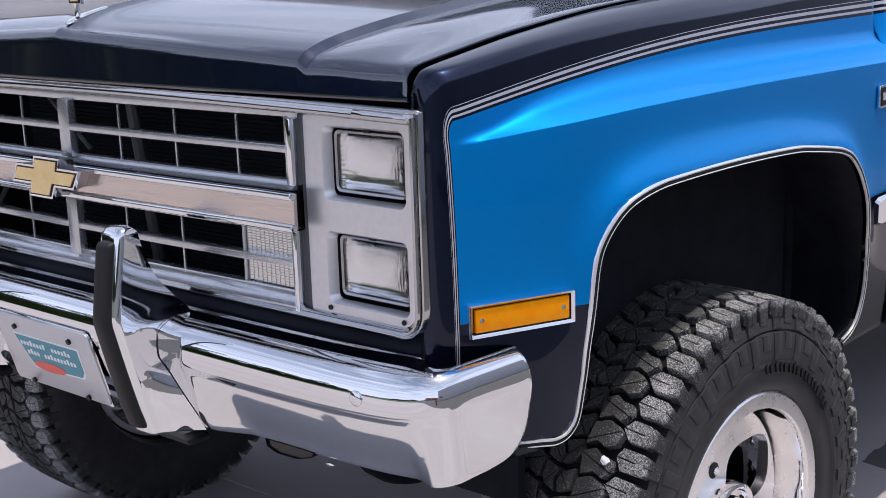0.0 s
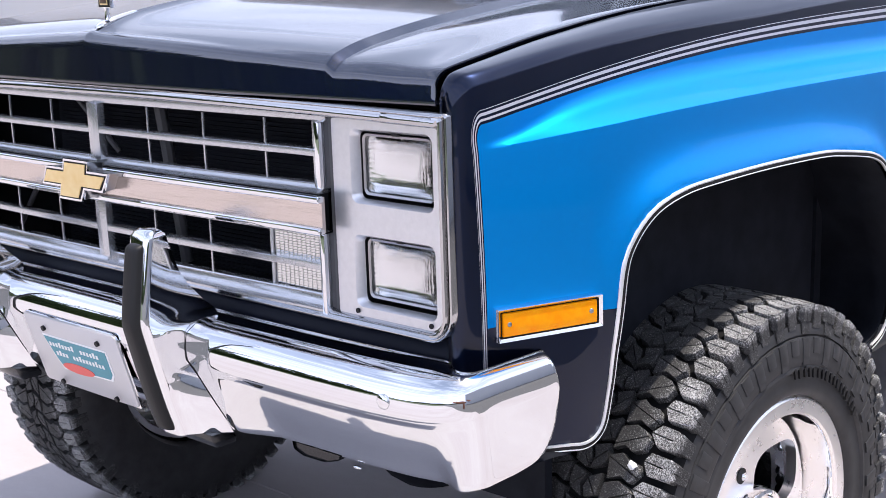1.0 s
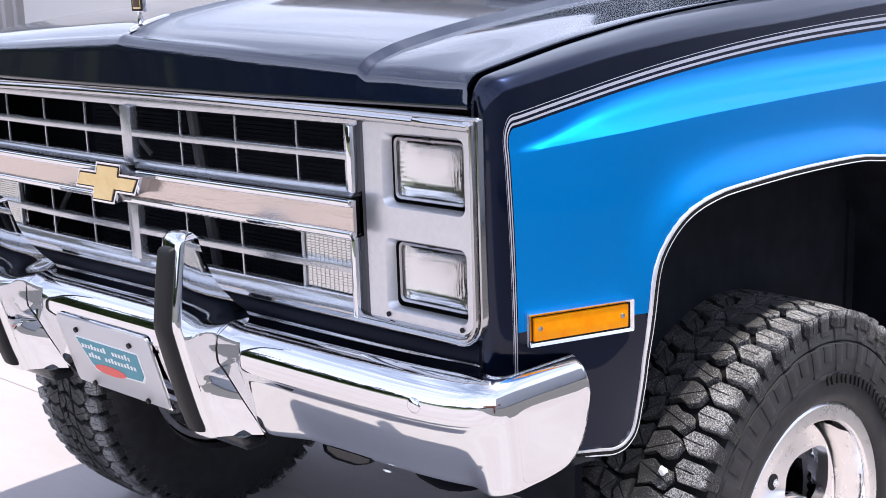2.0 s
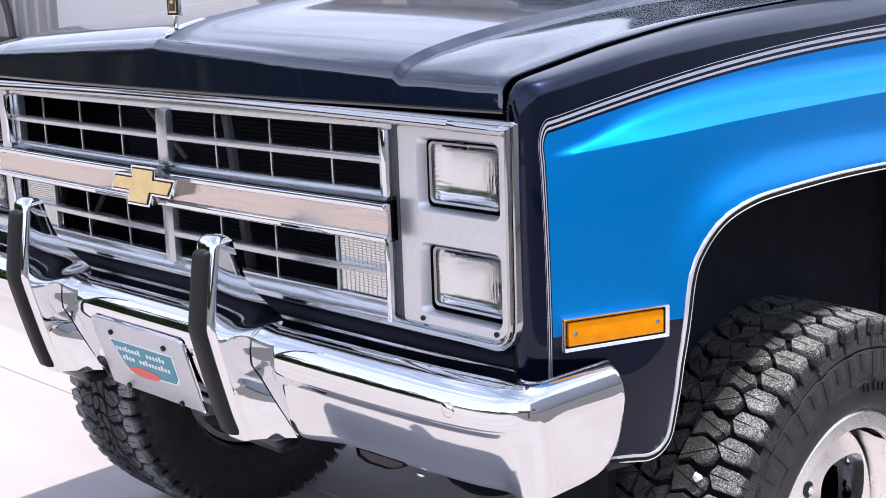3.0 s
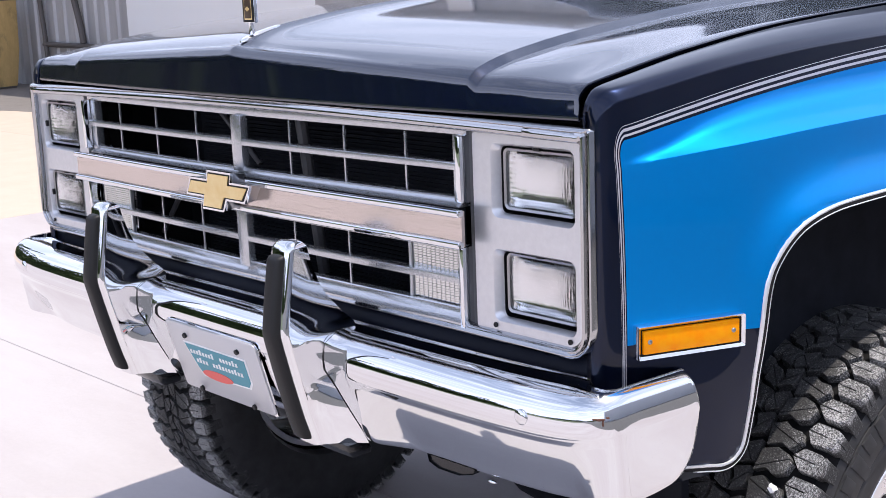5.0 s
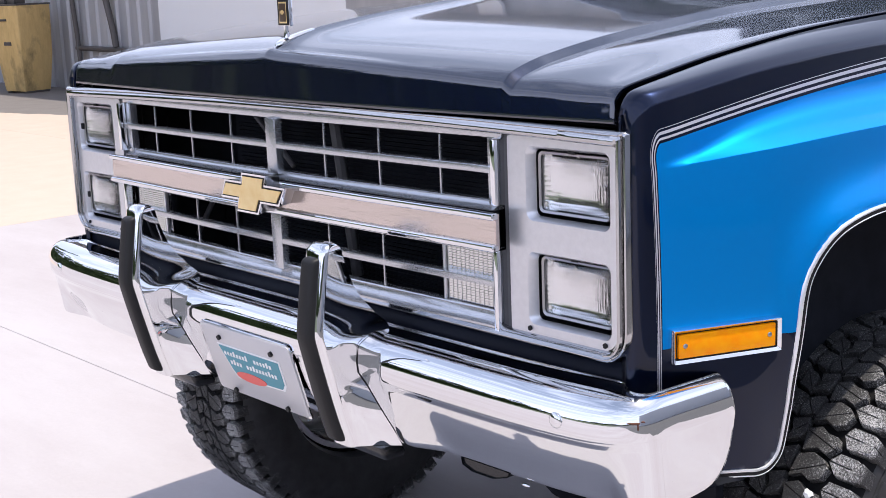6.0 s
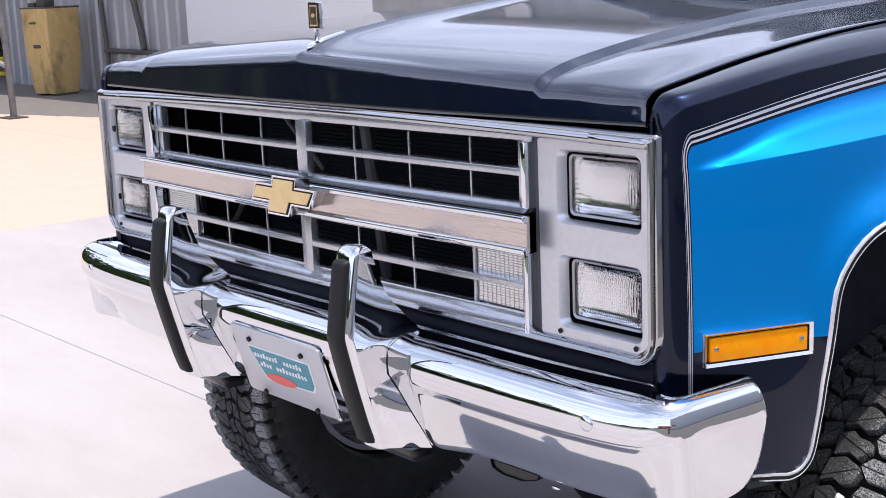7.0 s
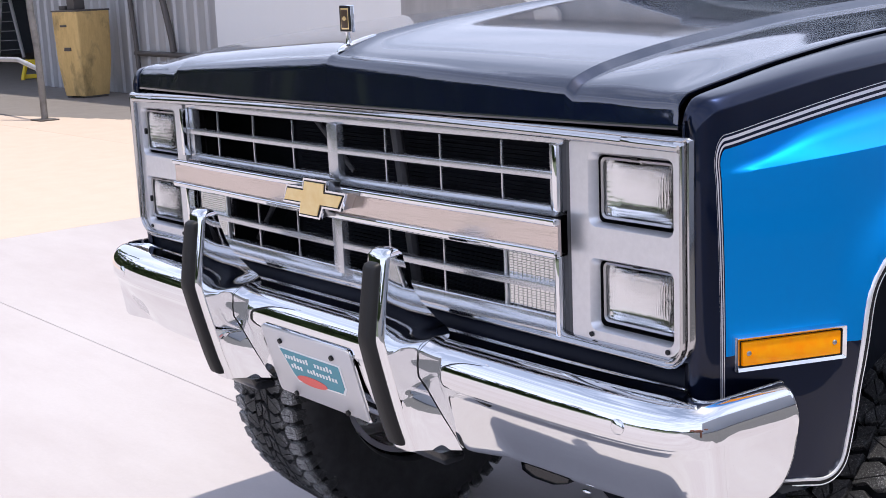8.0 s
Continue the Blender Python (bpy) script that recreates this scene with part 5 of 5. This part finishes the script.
def disc_mesh():
    """Dished wheel disc with broad rounded slots."""
    bm = bmesh.new()
    n, seg = 300, 48
    r_in, r_out = 0.060, 0.2155

    def depth(r):
        return curve_at([(0.060, 0.088), (0.10, 0.087), (0.15, 0.086), (0.196, 0.085), (0.205, 0.083), (0.211, 0.077), (0.2135, 0.065), (r_out, 0.03)], r)

    def hole(r, a):
        """Rounded slot, broad towards the rim and narrow towards the hub; negative inside."""
        y, z = r * math.cos(a + radians(17)), r * math.sin(a + radians(17))
        return min((abs(k * y - 0.093) / 0.081) ** 3.0 + (abs(k * z - 0.063) / 0.065) ** 3.0 - 1 for k in (1, -1))

    grid = []
    for j in range(seg + 1):
        r = r_in + (0.2135 - r_in) * j / (seg - 2) if j < seg - 1 else r_out - 0.001 * (seg - j)
        row = []
        for i in range(n):
            a = 2 * math.pi * i / n
            row.append(bm.verts.new((depth(r), r * math.cos(a), r * math.sin(a))) if hole(r, a) > -0.02 else None)
        grid.append(row)
    for j in range(seg):
        for i in range(n):
            q = (grid[j][i], grid[j][(i + 1) % n], grid[j + 1][(i + 1) % n], grid[j + 1][i])
            if all(q):
                bm.faces.new(q)
    # inward walls of the slots
    rims = [e for e in bm.edges if len(e.link_faces) == 1]
    for v in {v for e in rims for v in e.verts}:
        r, a = math.hypot(v.co.y, v.co.z), math.atan2(v.co.z, v.co.y)
        for _ in range(6):
            q = hole(r, a)
            if abs(q) > 0.9:
                break
            gr, ga = (hole(r + 1e-4, a) - q) / 1e-4, (hole(r, a + 1e-4 / r) - q) / 1e-4
            m = q / max(gr * gr + ga * ga, 1.0)
            r, a = r - m * gr, a - m * ga / r
        v.co.y, v.co.z = r * math.cos(a), r * math.sin(a)
    ext = bmesh.ops.extrude_edge_only(bm, edges=rims)
    for v in ext["geom"]:
        if isinstance(v, bmesh.types.BMVert):
            v.co.x -= 0.022
    return mesh_of("disc", bm, M_ALLOY, 45)


def hub_mesh():
    o = 0.120
    prof = [(o - 0.055, 0.074), (o - 0.030, 0.074), (o - 0.012, 0.073), (o - 0.004, 0.070), (o - 0.002, 0.065), (o - 0.006, 0.060), (o - 0.030, 0.055), (o - 0.030, 0.046), (o - 0.008, 0.044), (o - 0.004, 0.040), (o - 0.004, 0.0005)]
    bm = bmesh.new()
    loft(bm, [[(x, r * math.cos(a), r * math.sin(a)) for x, r in prof] for a in (2 * math.pi * i / 40 for i in range(41))], closed=False)
    return mesh_of("hub", bm, M_RIM, 35)


def nut_mesh():
    h = TYRE_W / 2
    bm = bmesh.new()
    tube(bm, [(0.070, 0, 0), (0.093, 0, 0)], 0.0085, 6)
    tube(bm, [(0.093, 0, 0), (0.098, 0, 0)], [0.007, 0.004], 10)
    return mesh_of("lug_nut", bm, M_CHROME)


def lettering_mesh():
    """Raised unreadable sidewall lettering as plain bars, and small accent ticks."""
    bm = bmesh.new()
    h = TYRE_W / 2
    for a0, count, r, size in ((0.28, 17, RIM_R + 0.054, 0.018), (2.37, 17, RIM_R + 0.054, 0.018), (4.47, 17, RIM_R + 0.054, 0.018)):
        for i in range(count):
            a = a0 + i * 0.058
            m = Matrix.Rotation(a, 4, "X") @ Matrix.Translation((h + 0.0015, r, 0)) @ Matrix.Rotation(0.35, 4, "X") @ Matrix.Diagonal((0.004, size, 0.007 + 0.004 * (i % 3 == 0), 1))
            bmesh.ops.create_cube(bm, size=1.0, matrix=m)
    return mesh_of("lettering", bm, M_BLACK)


def buttress_mesh():
    """Stepped ribs on the upper sidewall."""
    bm = bmesh.new()
    h = TYRE_W / 2
    for i in range(PITCHES):
        a = 2 * math.pi * (i + 0.5) / PITCHES
        tall = 0.048 if i % 2 else 0.028
        flank_pad(bm, a - 0.042, a + 0.030, TYRE_R - 0.066 - tall, TYRE_R - 0.066, (0.0019, 0.0019))
    return mesh_of("sidewall_rib", bm, M_WALL_RUBBER)


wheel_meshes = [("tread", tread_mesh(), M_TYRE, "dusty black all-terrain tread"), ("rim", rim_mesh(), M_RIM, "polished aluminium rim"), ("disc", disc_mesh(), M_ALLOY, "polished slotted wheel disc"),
                ("hub", hub_mesh(), M_RIM, "chrome locking hub"), ("lettering", lettering_mesh(), M_BLACK, ""), ("sidewall_rib", buttress_mesh(), M_WALL_RUBBER, "")]
STUFF = ("lettering", "sidewall_rib", "tread")
tyre_me, nut_me = tyre_mesh(), nut_mesh()
seat = bmesh.new()
tube(seat, [(0.075, 0, 0), (0.0882, 0, 0)], 0.0155, 20)
seat_me = mesh_of("lug_seat", seat, M_BLACK)
WHEEL_Y, STEER = 0.677, 2.6
for s, x, y, steer in ((1, 0.904, WHEEL_Y, STEER), (-1, -0.850, 0.718, 1.4), (1, 0.904, WHEEL_Y + 2.705, 0.0), (-1, -0.904, WHEEL_Y + 2.705, 0.0)):
    w = part("wheel", tyre_me, M_WALL_RUBBER, truck, "wide all-terrain tyre on a polished slotted aluminium wheel")
    w.location = (x, y, TYRE_R - 0.020)
    w.rotation_euler = (radians(17), 0, radians(-steer + (180 if s < 0 else 0)))
    for name, me, mat, label in wheel_meshes:
        ob = part(name, me, mat, w, label)
        if name in STUFF:
            tagged(ob, kind="stuff")
    bm = bmesh.new()
    tube(bm, [(-0.09, 0, 0), (0.0, 0, 0), (0.004, 0, 0)], [0.105, 0.105, 0.100], 40)
    part("brake_drum", bm, M_LINER, w)
    bm = bmesh.new()
    tube(bm, [(-0.112, 0, 0), (-0.106, 0, 0)], 0.140, 48)
    part("backing_plate", bm, M_LINER, w)
    for a in (radians(v - 17) for v in (107, 150, 287, 330)):
        part("lug_seat", seat_me, M_BLACK, w).location = (0, 0.108 * math.cos(a), 0.108 * math.sin(a))
        part("lug_nut", nut_me, M_CHROME, w).location = (0, 0.108 * math.cos(a), 0.108 * math.sin(a))

# ---- running gear under the nose ----
bm = bmesh.new()
for s in (-1, 1):
    box(bm, s * 0.42 - 0.035, s * 0.42 + 0.035, 0.06, 4.2, 0.64, 0.76, 0.01)
box(bm, -0.46, 0.46, 0.25, 0.33, 0.60, 0.68, 0.01)
part("chassis_frame", bm, M_LINER, truck)
for y in (WHEEL_Y, WHEEL_Y + 2.705):
    bm = bmesh.new()
    tube(bm, [(-0.78, y, 0.43), (0.78, y, 0.43)], 0.045, 14)
    bmesh.ops.create_uvsphere(bm, u_segments=18, v_segments=12, radius=0.15, matrix=Matrix.Translation((0.18, y, 0.43)))
    part("axle", bm, M_LINER, truck)
# bracket that hangs below the bumper's lower edge
bm = bmesh.new()
loft(bm, [[(x, y, z) for x, z in ((0.515, 0.700), (0.522, 0.672), (0.545, 0.665), (0.595, 0.666), (0.628, 0.676), (0.640, 0.700))] for y in (-0.030, -0.034, 0.05)], True, True)
hanger = part("tow_bracket", bm, M_NAVYBLACK, truck, "black bracket below the bumper")
bm = bmesh.new()
bmesh.ops.create_uvsphere(bm, u_segments=12, v_segments=8, radius=0.006, matrix=Matrix.Translation((0.668, -0.030, 0.674)) @ Matrix.Diagonal((1.6, 0.6, 0.5, 1)))
part("bracket_bolt", bm, M_CHROME, hanger)

# ---- hood ornament ----
orn = part("hood_ornament", boxed(-0.0185, 0.0185, 0.024, 0.0325, 1.3955, 1.4465, bevel=0.0022), M_CHROME, truck, "chrome stand-up hood ornament with brown face")
part("frame", boxed(-0.0170, 0.0170, 0.0230, 0.0245, 1.3970, 1.4450, bevel=0.0006), M_BLACK, orn)
part("gilt_edge", boxed(-0.0118, 0.0118, 0.0224, 0.0240, 1.4010, 1.4410, bevel=0.0005), M_GOLD, orn)
part("face", boxed(-0.0102, 0.0102, 0.0218, 0.0235, 1.4040, 1.4380, bevel=0.0005), M_IVORY, orn, "brown enamel face")
bm = bmesh.new()
box(bm, -0.0062, 0.0062, 0.0210, 0.0222, 1.4195, 1.4235)
box(bm, -0.0024, 0.0024, 0.0207, 0.0222, 1.4175, 1.4255)
part("face_badge", bm, M_GOLD, orn)
bm = bmesh.new()
tube(bm, [(0, 0.031, 1.366), (0, 0.030, 1.376), (0, 0.0285, 1.388), (0, 0.028, 1.398)], [0.0080, 0.0058, 0.0042, 0.0050], 12)
part("stem", bm, M_CHROME, orn)
bm = bmesh.new()
loft(bm, [[(-w, y, z), (-w, y, z + t * 0.6), (-w * 0.55, y, z + t), (w * 0.55, y, z + t), (w, y, z + t * 0.6), (w, y, z)] for y, w, z, t in
          ((0.002, 0.0015, 1.360, 0.003), (0.008, 0.0060, 1.361, 0.006), (0.022, 0.0105, 1.364, 0.009), (0.045, 0.0095, 1.370, 0.009), (0.070, 0.0080, 1.3765, 0.008), (0.091, 0.0065, 1.3820, 0.0065), (0.0925, 0.0055, 1.3828, 0.005))], True, True)
part("foot", bm, M_CHROME, orn)

# ---- cab and rear body ----
BODY_END = 4.35


def side_panel(y0, y1):
    bm = bmesh.new()
    rows = []
    for y in np.linspace(y0, y1, max(int((y1 - y0) / 0.08), 2)):
        e = 1.41
        rows.append([(0.905, y, e), (0.915, y, 1.36), (0.928, y, 1.275), (0.95, y, 1.232), (1.008, y, 1.207), (1.012, y, 1.195), (1.013, y, 1.0), (1.006, y, 0.80), (0.985, y, 0.60)])
    loft(bm, rows, closed=False)
    return mesh_of("door", bm, M_SIDE, 30)


door_me = side_panel(1.456, 2.50)
rear_me = side_panel(2.506, BODY_END)
for flip in (False, True):
    s = -1 if flip else 1
    d = solid(part("door", mirrored(door_me, "door") if flip else door_me, M_SIDE, truck, "two-tone blue and navy cab door"), 0.01)
    h = boxed(0, 0.02, 2.30, 2.42, 1.09, 1.12, bevel=0.004)
    h.transform(Matrix.Translation((s * 1.012 - (0.02 if flip else 0), 0, 0)))
    part("door_handle", h, M_CHROME, d, "chrome door handle")
    solid(part("rear_quarter", mirrored(rear_me, "rear_quarter") if flip else rear_me, M_SIDE, truck, "two-tone blue and navy rear body side"), 0.01)
    # bright lower side trim and fender badge
    bm = bmesh.new()
    x = s * 1.013
    loft(bm, [[(x, y, z0), (x + s * 0.010, y, z0 + 0.006), (x + s * 0.010, y, z1 - 0.006), (x, y, z1)] for y, z0, z1 in ((1.284, 0.868, 0.918), (1.305, 0.862, 0.925), (1.45, 0.862, 0.925), (BODY_END, 0.862, 0.925))], True, True)
    part("side_trim", bm, M_CHROME, truck, "broad bright side trim strip")
    b = boxed(min(x, x + s * 0.007), max(x, x + s * 0.007), 1.272, 1.40, 1.120, 1.168, bevel=0.002)
    badge = part("fender_badge", b, M_CHROME, truck, "chrome-edged black fender badge")
    part("badge_face", boxed(min(x, x + s * 0.0085), max(x, x + s * 0.0085), 1.277, 1.395, 1.125, 1.163), M_BLACK, badge)
    part("writing_bar", boxed(min(x, x + s * 0.0095), max(x, x + s * 0.0095), 1.283, 1.34, 1.136, 1.152), M_BRIGHT, badge)

# cowl, floor, tail
bm = bmesh.new()
loft(bm, [[(x, y, z) for x in np.linspace(-0.905, 0.905, 9)] for y, z in ((1.15, 1.368), (1.222, 1.375), (1.225, 1.40), (1.32, 1.405), (1.46, 1.41))], closed=False)
solid(part("cowl", bm, M_NAVY, truck, "navy cowl panel"), 0.01)
bm = bmesh.new()
box(bm, -0.97, 0.97, 1.45, BODY_END - 0.02, 0.60, 0.64)
box(bm, -0.84, 0.84, 1.23, 1.26, 0.60, 1.39)
part("floor_pan", bm, M_LINER, truck)
bm = bmesh.new()
box(bm, -0.99, 0.99, BODY_END - 0.01, BODY_END + 0.02, 0.62, 1.41, 0.01)
part("tailgate", bm, M_SIDE, truck, "two-tone tailgate")


# glasshouse: windshield, side windows, roof
ROOF_Z = 1.86
w0, w1 = (0.80, 1.45, 1.41), (0.66, 1.86, ROOF_Z - 0.03)
bm = bmesh.new()
loft(bm, [[(-w0[0], w0[1], w0[2]), (-0.4, w0[1] - 0.05, w0[2]), (0, w0[1] - 0.07, w0[2]), (0.4, w0[1] - 0.05, w0[2]), (w0[0], w0[1], w0[2])],
          [(-w1[0], w1[1], w1[2]), (-0.33, w1[1] - 0.03, w1[2]), (0, w1[1] - 0.04, w1[2]), (0.33, w1[1] - 0.03, w1[2]), (w1[0], w1[1], w1[2])]], closed=False)
solid(part("windshield", bm, M_TINT, truck, "dark windshield glass"), 0.006)
for s in (-1, 1):
    bm = bmesh.new()
    tube(bm, [(s * 0.84, 1.45, 1.40), (s * 0.70, 1.87, ROOF_Z - 0.02)], 0.035, 8)
    part("pillar", bm, M_NAVY, truck)
    bm = bmesh.new()
    loft(bm, [[(s * 0.875, 1.55, 1.41), (s * 0.875, 4.2, 1.41)], [(s * 0.715, 1.93, ROOF_Z - 0.03), (s * 0.715, 4.1, ROOF_Z - 0.03)]], closed=False)
    solid(part("side_window", bm, M_TINT, truck, "dark side window glass"), 0.006)
bm = bmesh.new()
box(bm, -0.73, 0.73, 1.83, 4.2, ROOF_Z - 0.035, ROOF_Z + 0.02, 0.02, 3)
part("roof_panel", bm, M_NAVY, truck, "navy roof panel")
bm = bmesh.new()
loft(bm, [[(-0.87, 4.28, 1.41), (0.87, 4.28, 1.41)], [(-0.71, 4.12, ROOF_Z - 0.03), (0.71, 4.12, ROOF_Z - 0.03)]], closed=False)
solid(part("rear_window", bm, M_TINT, truck, "dark rear window glass"), 0.006)


# ---- yard things ----
def steel_bin():
    ob = thing("waste_bin", "dented faded yellow steel bin standing by the siding", "bin", at=(-16.55, 6.95, 0))
    ob.rotation_euler.z = radians(12.6)
    bm = bmesh.new()
    rings = []
    for z, k in ((0.03, 0.78), (0.12, 0.82), (0.55, 0.96), (0.95, 1.0), (1.27, 1.02)):
        rings.append([(x * k, y * k, z) for x, y in rounded(-0.295, 0.295, -0.295, 0.295, 0.03, 3)])
    loft(bm, rings, True, True)
    body = part("bin_body", bm, M_YELLOW, ob, "faded yellow painted steel body")
    bm = bmesh.new()
    box(bm, -0.305, 0.305, -0.305, 0.305, 1.27, 1.295, 0.01)
    box(bm, -0.05, 0.13, -0.2, 0.0, 1.295, 1.52, 0.02)
    box(bm, -0.25, -0.1, -0.20, 0.0, 1.295, 1.36, 0.02)
    part("bin_lid", bm, M_DARKSTEEL, ob, "rusty dark steel lid")
    part("bin_latch", boxed(-0.10, 0.04, -0.315, -0.285, 1.05, 1.08), M_DARKSTEEL, ob)
    part("bin_latch", boxed(-0.06, 0.09, -0.305, -0.27, 0.70, 0.75), M_DARKSTEEL, ob)
    for x in (-0.3, 0.3):
        part("bin_foot", boxed(x * 0.6 - 0.05, x * 0.6 + 0.05, -0.2, 0.2, 0.0, 0.05, bevel=0.005), M_DARKSTEEL, ob)


steel_bin()


def pipe_post():
    ob = thing("pipe_post", "bent dark steel pipe post set in the yard", "post", at=(-13.55, 5.0, 0))
    bm = bmesh.new()
    tube(bm, [(-0.12, 0, 1.9), (-0.10, 0, 1.35), (-0.02, 0, 0.9), (0, 0, 0.5), (0, 0, 0.0)], 0.042, 12)
    part("pipe", bm, M_POST, ob)
    part("base_plate", boxed(-0.16, 0.16, -0.12, 0.12, 0, 0.015), M_DARKSTEEL, ob)
    bm = bmesh.new()
    tube(bm, [(0.0, 0, 0.62), (-0.9, 0.1, 0.72), (-2.6, 0.2, 0.70)], 0.032, 10)
    part("cross_pipe", bm, M_STEEL, ob)


pipe_post()


def wall_pipes():
    ob = thing("wall_pipe", "dark steel pipe running along the siding", "pipe")
    bm = bmesh.new()
    tube(bm, [(-16.0, WALL_Y - 0.08, 0.62), (-13.6, WALL_Y - 0.08, 0.60), (-9.0, WALL_Y - 0.08, 0.6)], 0.038, 10)
    part("pipe", bm, M_DARKSTEEL, ob)
    ob = thing("hanging_hose", "dark hose hanging against the siding", "hose")
    bm = bmesh.new()
    tube(bm, spline([(-15.3, WALL_Y - 0.09, 2.3), (-15.05, WALL_Y - 0.09, 1.5), (-14.85, WALL_Y - 0.09, 0.9), (-14.8, WALL_Y - 0.09, 0.65)], 5), 0.048, 10)
    part("hose", bm, M_DARKSTEEL, ob)
    ob = thing("drain_pipe", "dark downpipe beside the yellow bin", "pipe")
    bm = bmesh.new()
    tube(bm, [(-16.2, WALL_Y - 0.09, 2.6), (-15.95, WALL_Y - 0.09, 0.8), (-15.9, WALL_Y - 0.09, 0.03)], 0.036, 10)
    part("pipe", bm, M_DARKSTEEL, ob)


wall_pipes()


def ladder():
    ob = thing("step_ladder", "grey step ladder standing in the dark bay", "ladder", at=(-31.2, 11.55, 0))
    ob.rotation_euler.z = radians(68)
    for x in (-0.3, 0.3):
        bm = bmesh.new()
        tube(bm, [(x * 1.05, 0.0, 0.0), (x * 0.25, 0.25, 1.75)], 0.045, 6)
        part("rail", bm, M_PALE, ob)
    for i in range(7):
        z = 0.2 + 0.24 * i
        k = 0.315 - 0.24 * z / 1.75
        part("rung", boxed(-k, k, 0.25 * z / 1.75 - 0.03, 0.25 * z / 1.75 + 0.03, z, z + 0.02), M_STEEL, ob)
    ob = thing("safety_stand", "small bright yellow safety stand on the floor", "stand", at=(-21.75, 8.32, 0))
    ob.rotation_euler.z = radians(68)
    bm = bmesh.new()
    for x in (-0.24, 0.24):
        tube(bm, [(x * 1.1, -0.1, 0.0), (x * 0.7, 0.0, 0.34), (x * 1.1, 0.1, 0.0)], 0.04, 6)
    box(bm, -0.19, 0.19, -0.06, 0.06, 0.27, 0.37, 0.01)
    box(bm, -0.22, 0.22, -0.03, 0.03, 0.02, 0.10, 0.01)
    part("frame", bm, M_SAFETY, ob)


ladder()


def tree_line():
    """Uneven low woods far off round the yard, seen mirrored in the chrome."""
    rng = random.Random(5)
    verts, faces = [], []
    for _ in range(24000):
        a = rng.uniform(radians(172), radians(398))
        near = ease(radians(165), radians(172), a) * ease(radians(243), radians(236), a)
        tall = 13.0 - 5.0 * ease(radians(214), radians(224), a)
        r = rng.uniform(62, 74) * (1 - near) + rng.uniform(28, 38) * near
        top = (5.0 + 2.2 * math.sin(a * 7) + 1.4 * math.sin(a * 17 + 1)) * (1 - near) + near * (tall + 0.8 * math.sin(a * 9) + 0.5 * math.sin(a * 23))
        c = Vector((r * math.cos(a), r * math.sin(a), (rng.uniform(0.02, 0.5) if rng.random() < 0.93 else rng.triangular(0.5, 1.0, 0.5)) * max(top, 2.0)))
        u = Vector((rng.uniform(-1, 1), rng.uniform(-1, 1), rng.uniform(-1, 1))).normalized() * rng.uniform(0.6, 1.3)
        v = u.orthogonal().normalized() * rng.uniform(0.5, 1.0)
        k = len(verts)
        verts += [c - u, c + v, c + u, c - v]
        faces.append((k, k + 1, k + 2, k + 3))
    me = bpy.data.meshes.new("far_woods")
    me.from_pydata(verts, [], faces)
    me.materials.append(M_LEAF)
    tagged(new("far_woods", me), "low green woods beyond the yard", "trees", kind="stuff")


tree_line()


# ---- small loose things ----
def pebble():
    """Small white stone caught between two tread lugs."""
    rng = random.Random(9)
    bm = bmesh.new()
    bmesh.ops.create_icosphere(bm, subdivisions=2, radius=0.0075, matrix=Matrix.Translation((0.971, 0.3055, 0.642)))
    for v in bm.verts:
        v.co += Vector((rng.uniform(-1, 1), rng.uniform(-1, 1), rng.uniform(-1, 1))) * 0.0014
    part("pebble", bm, M_WHITE, truck, "small white stone stuck in the tread")


pebble()
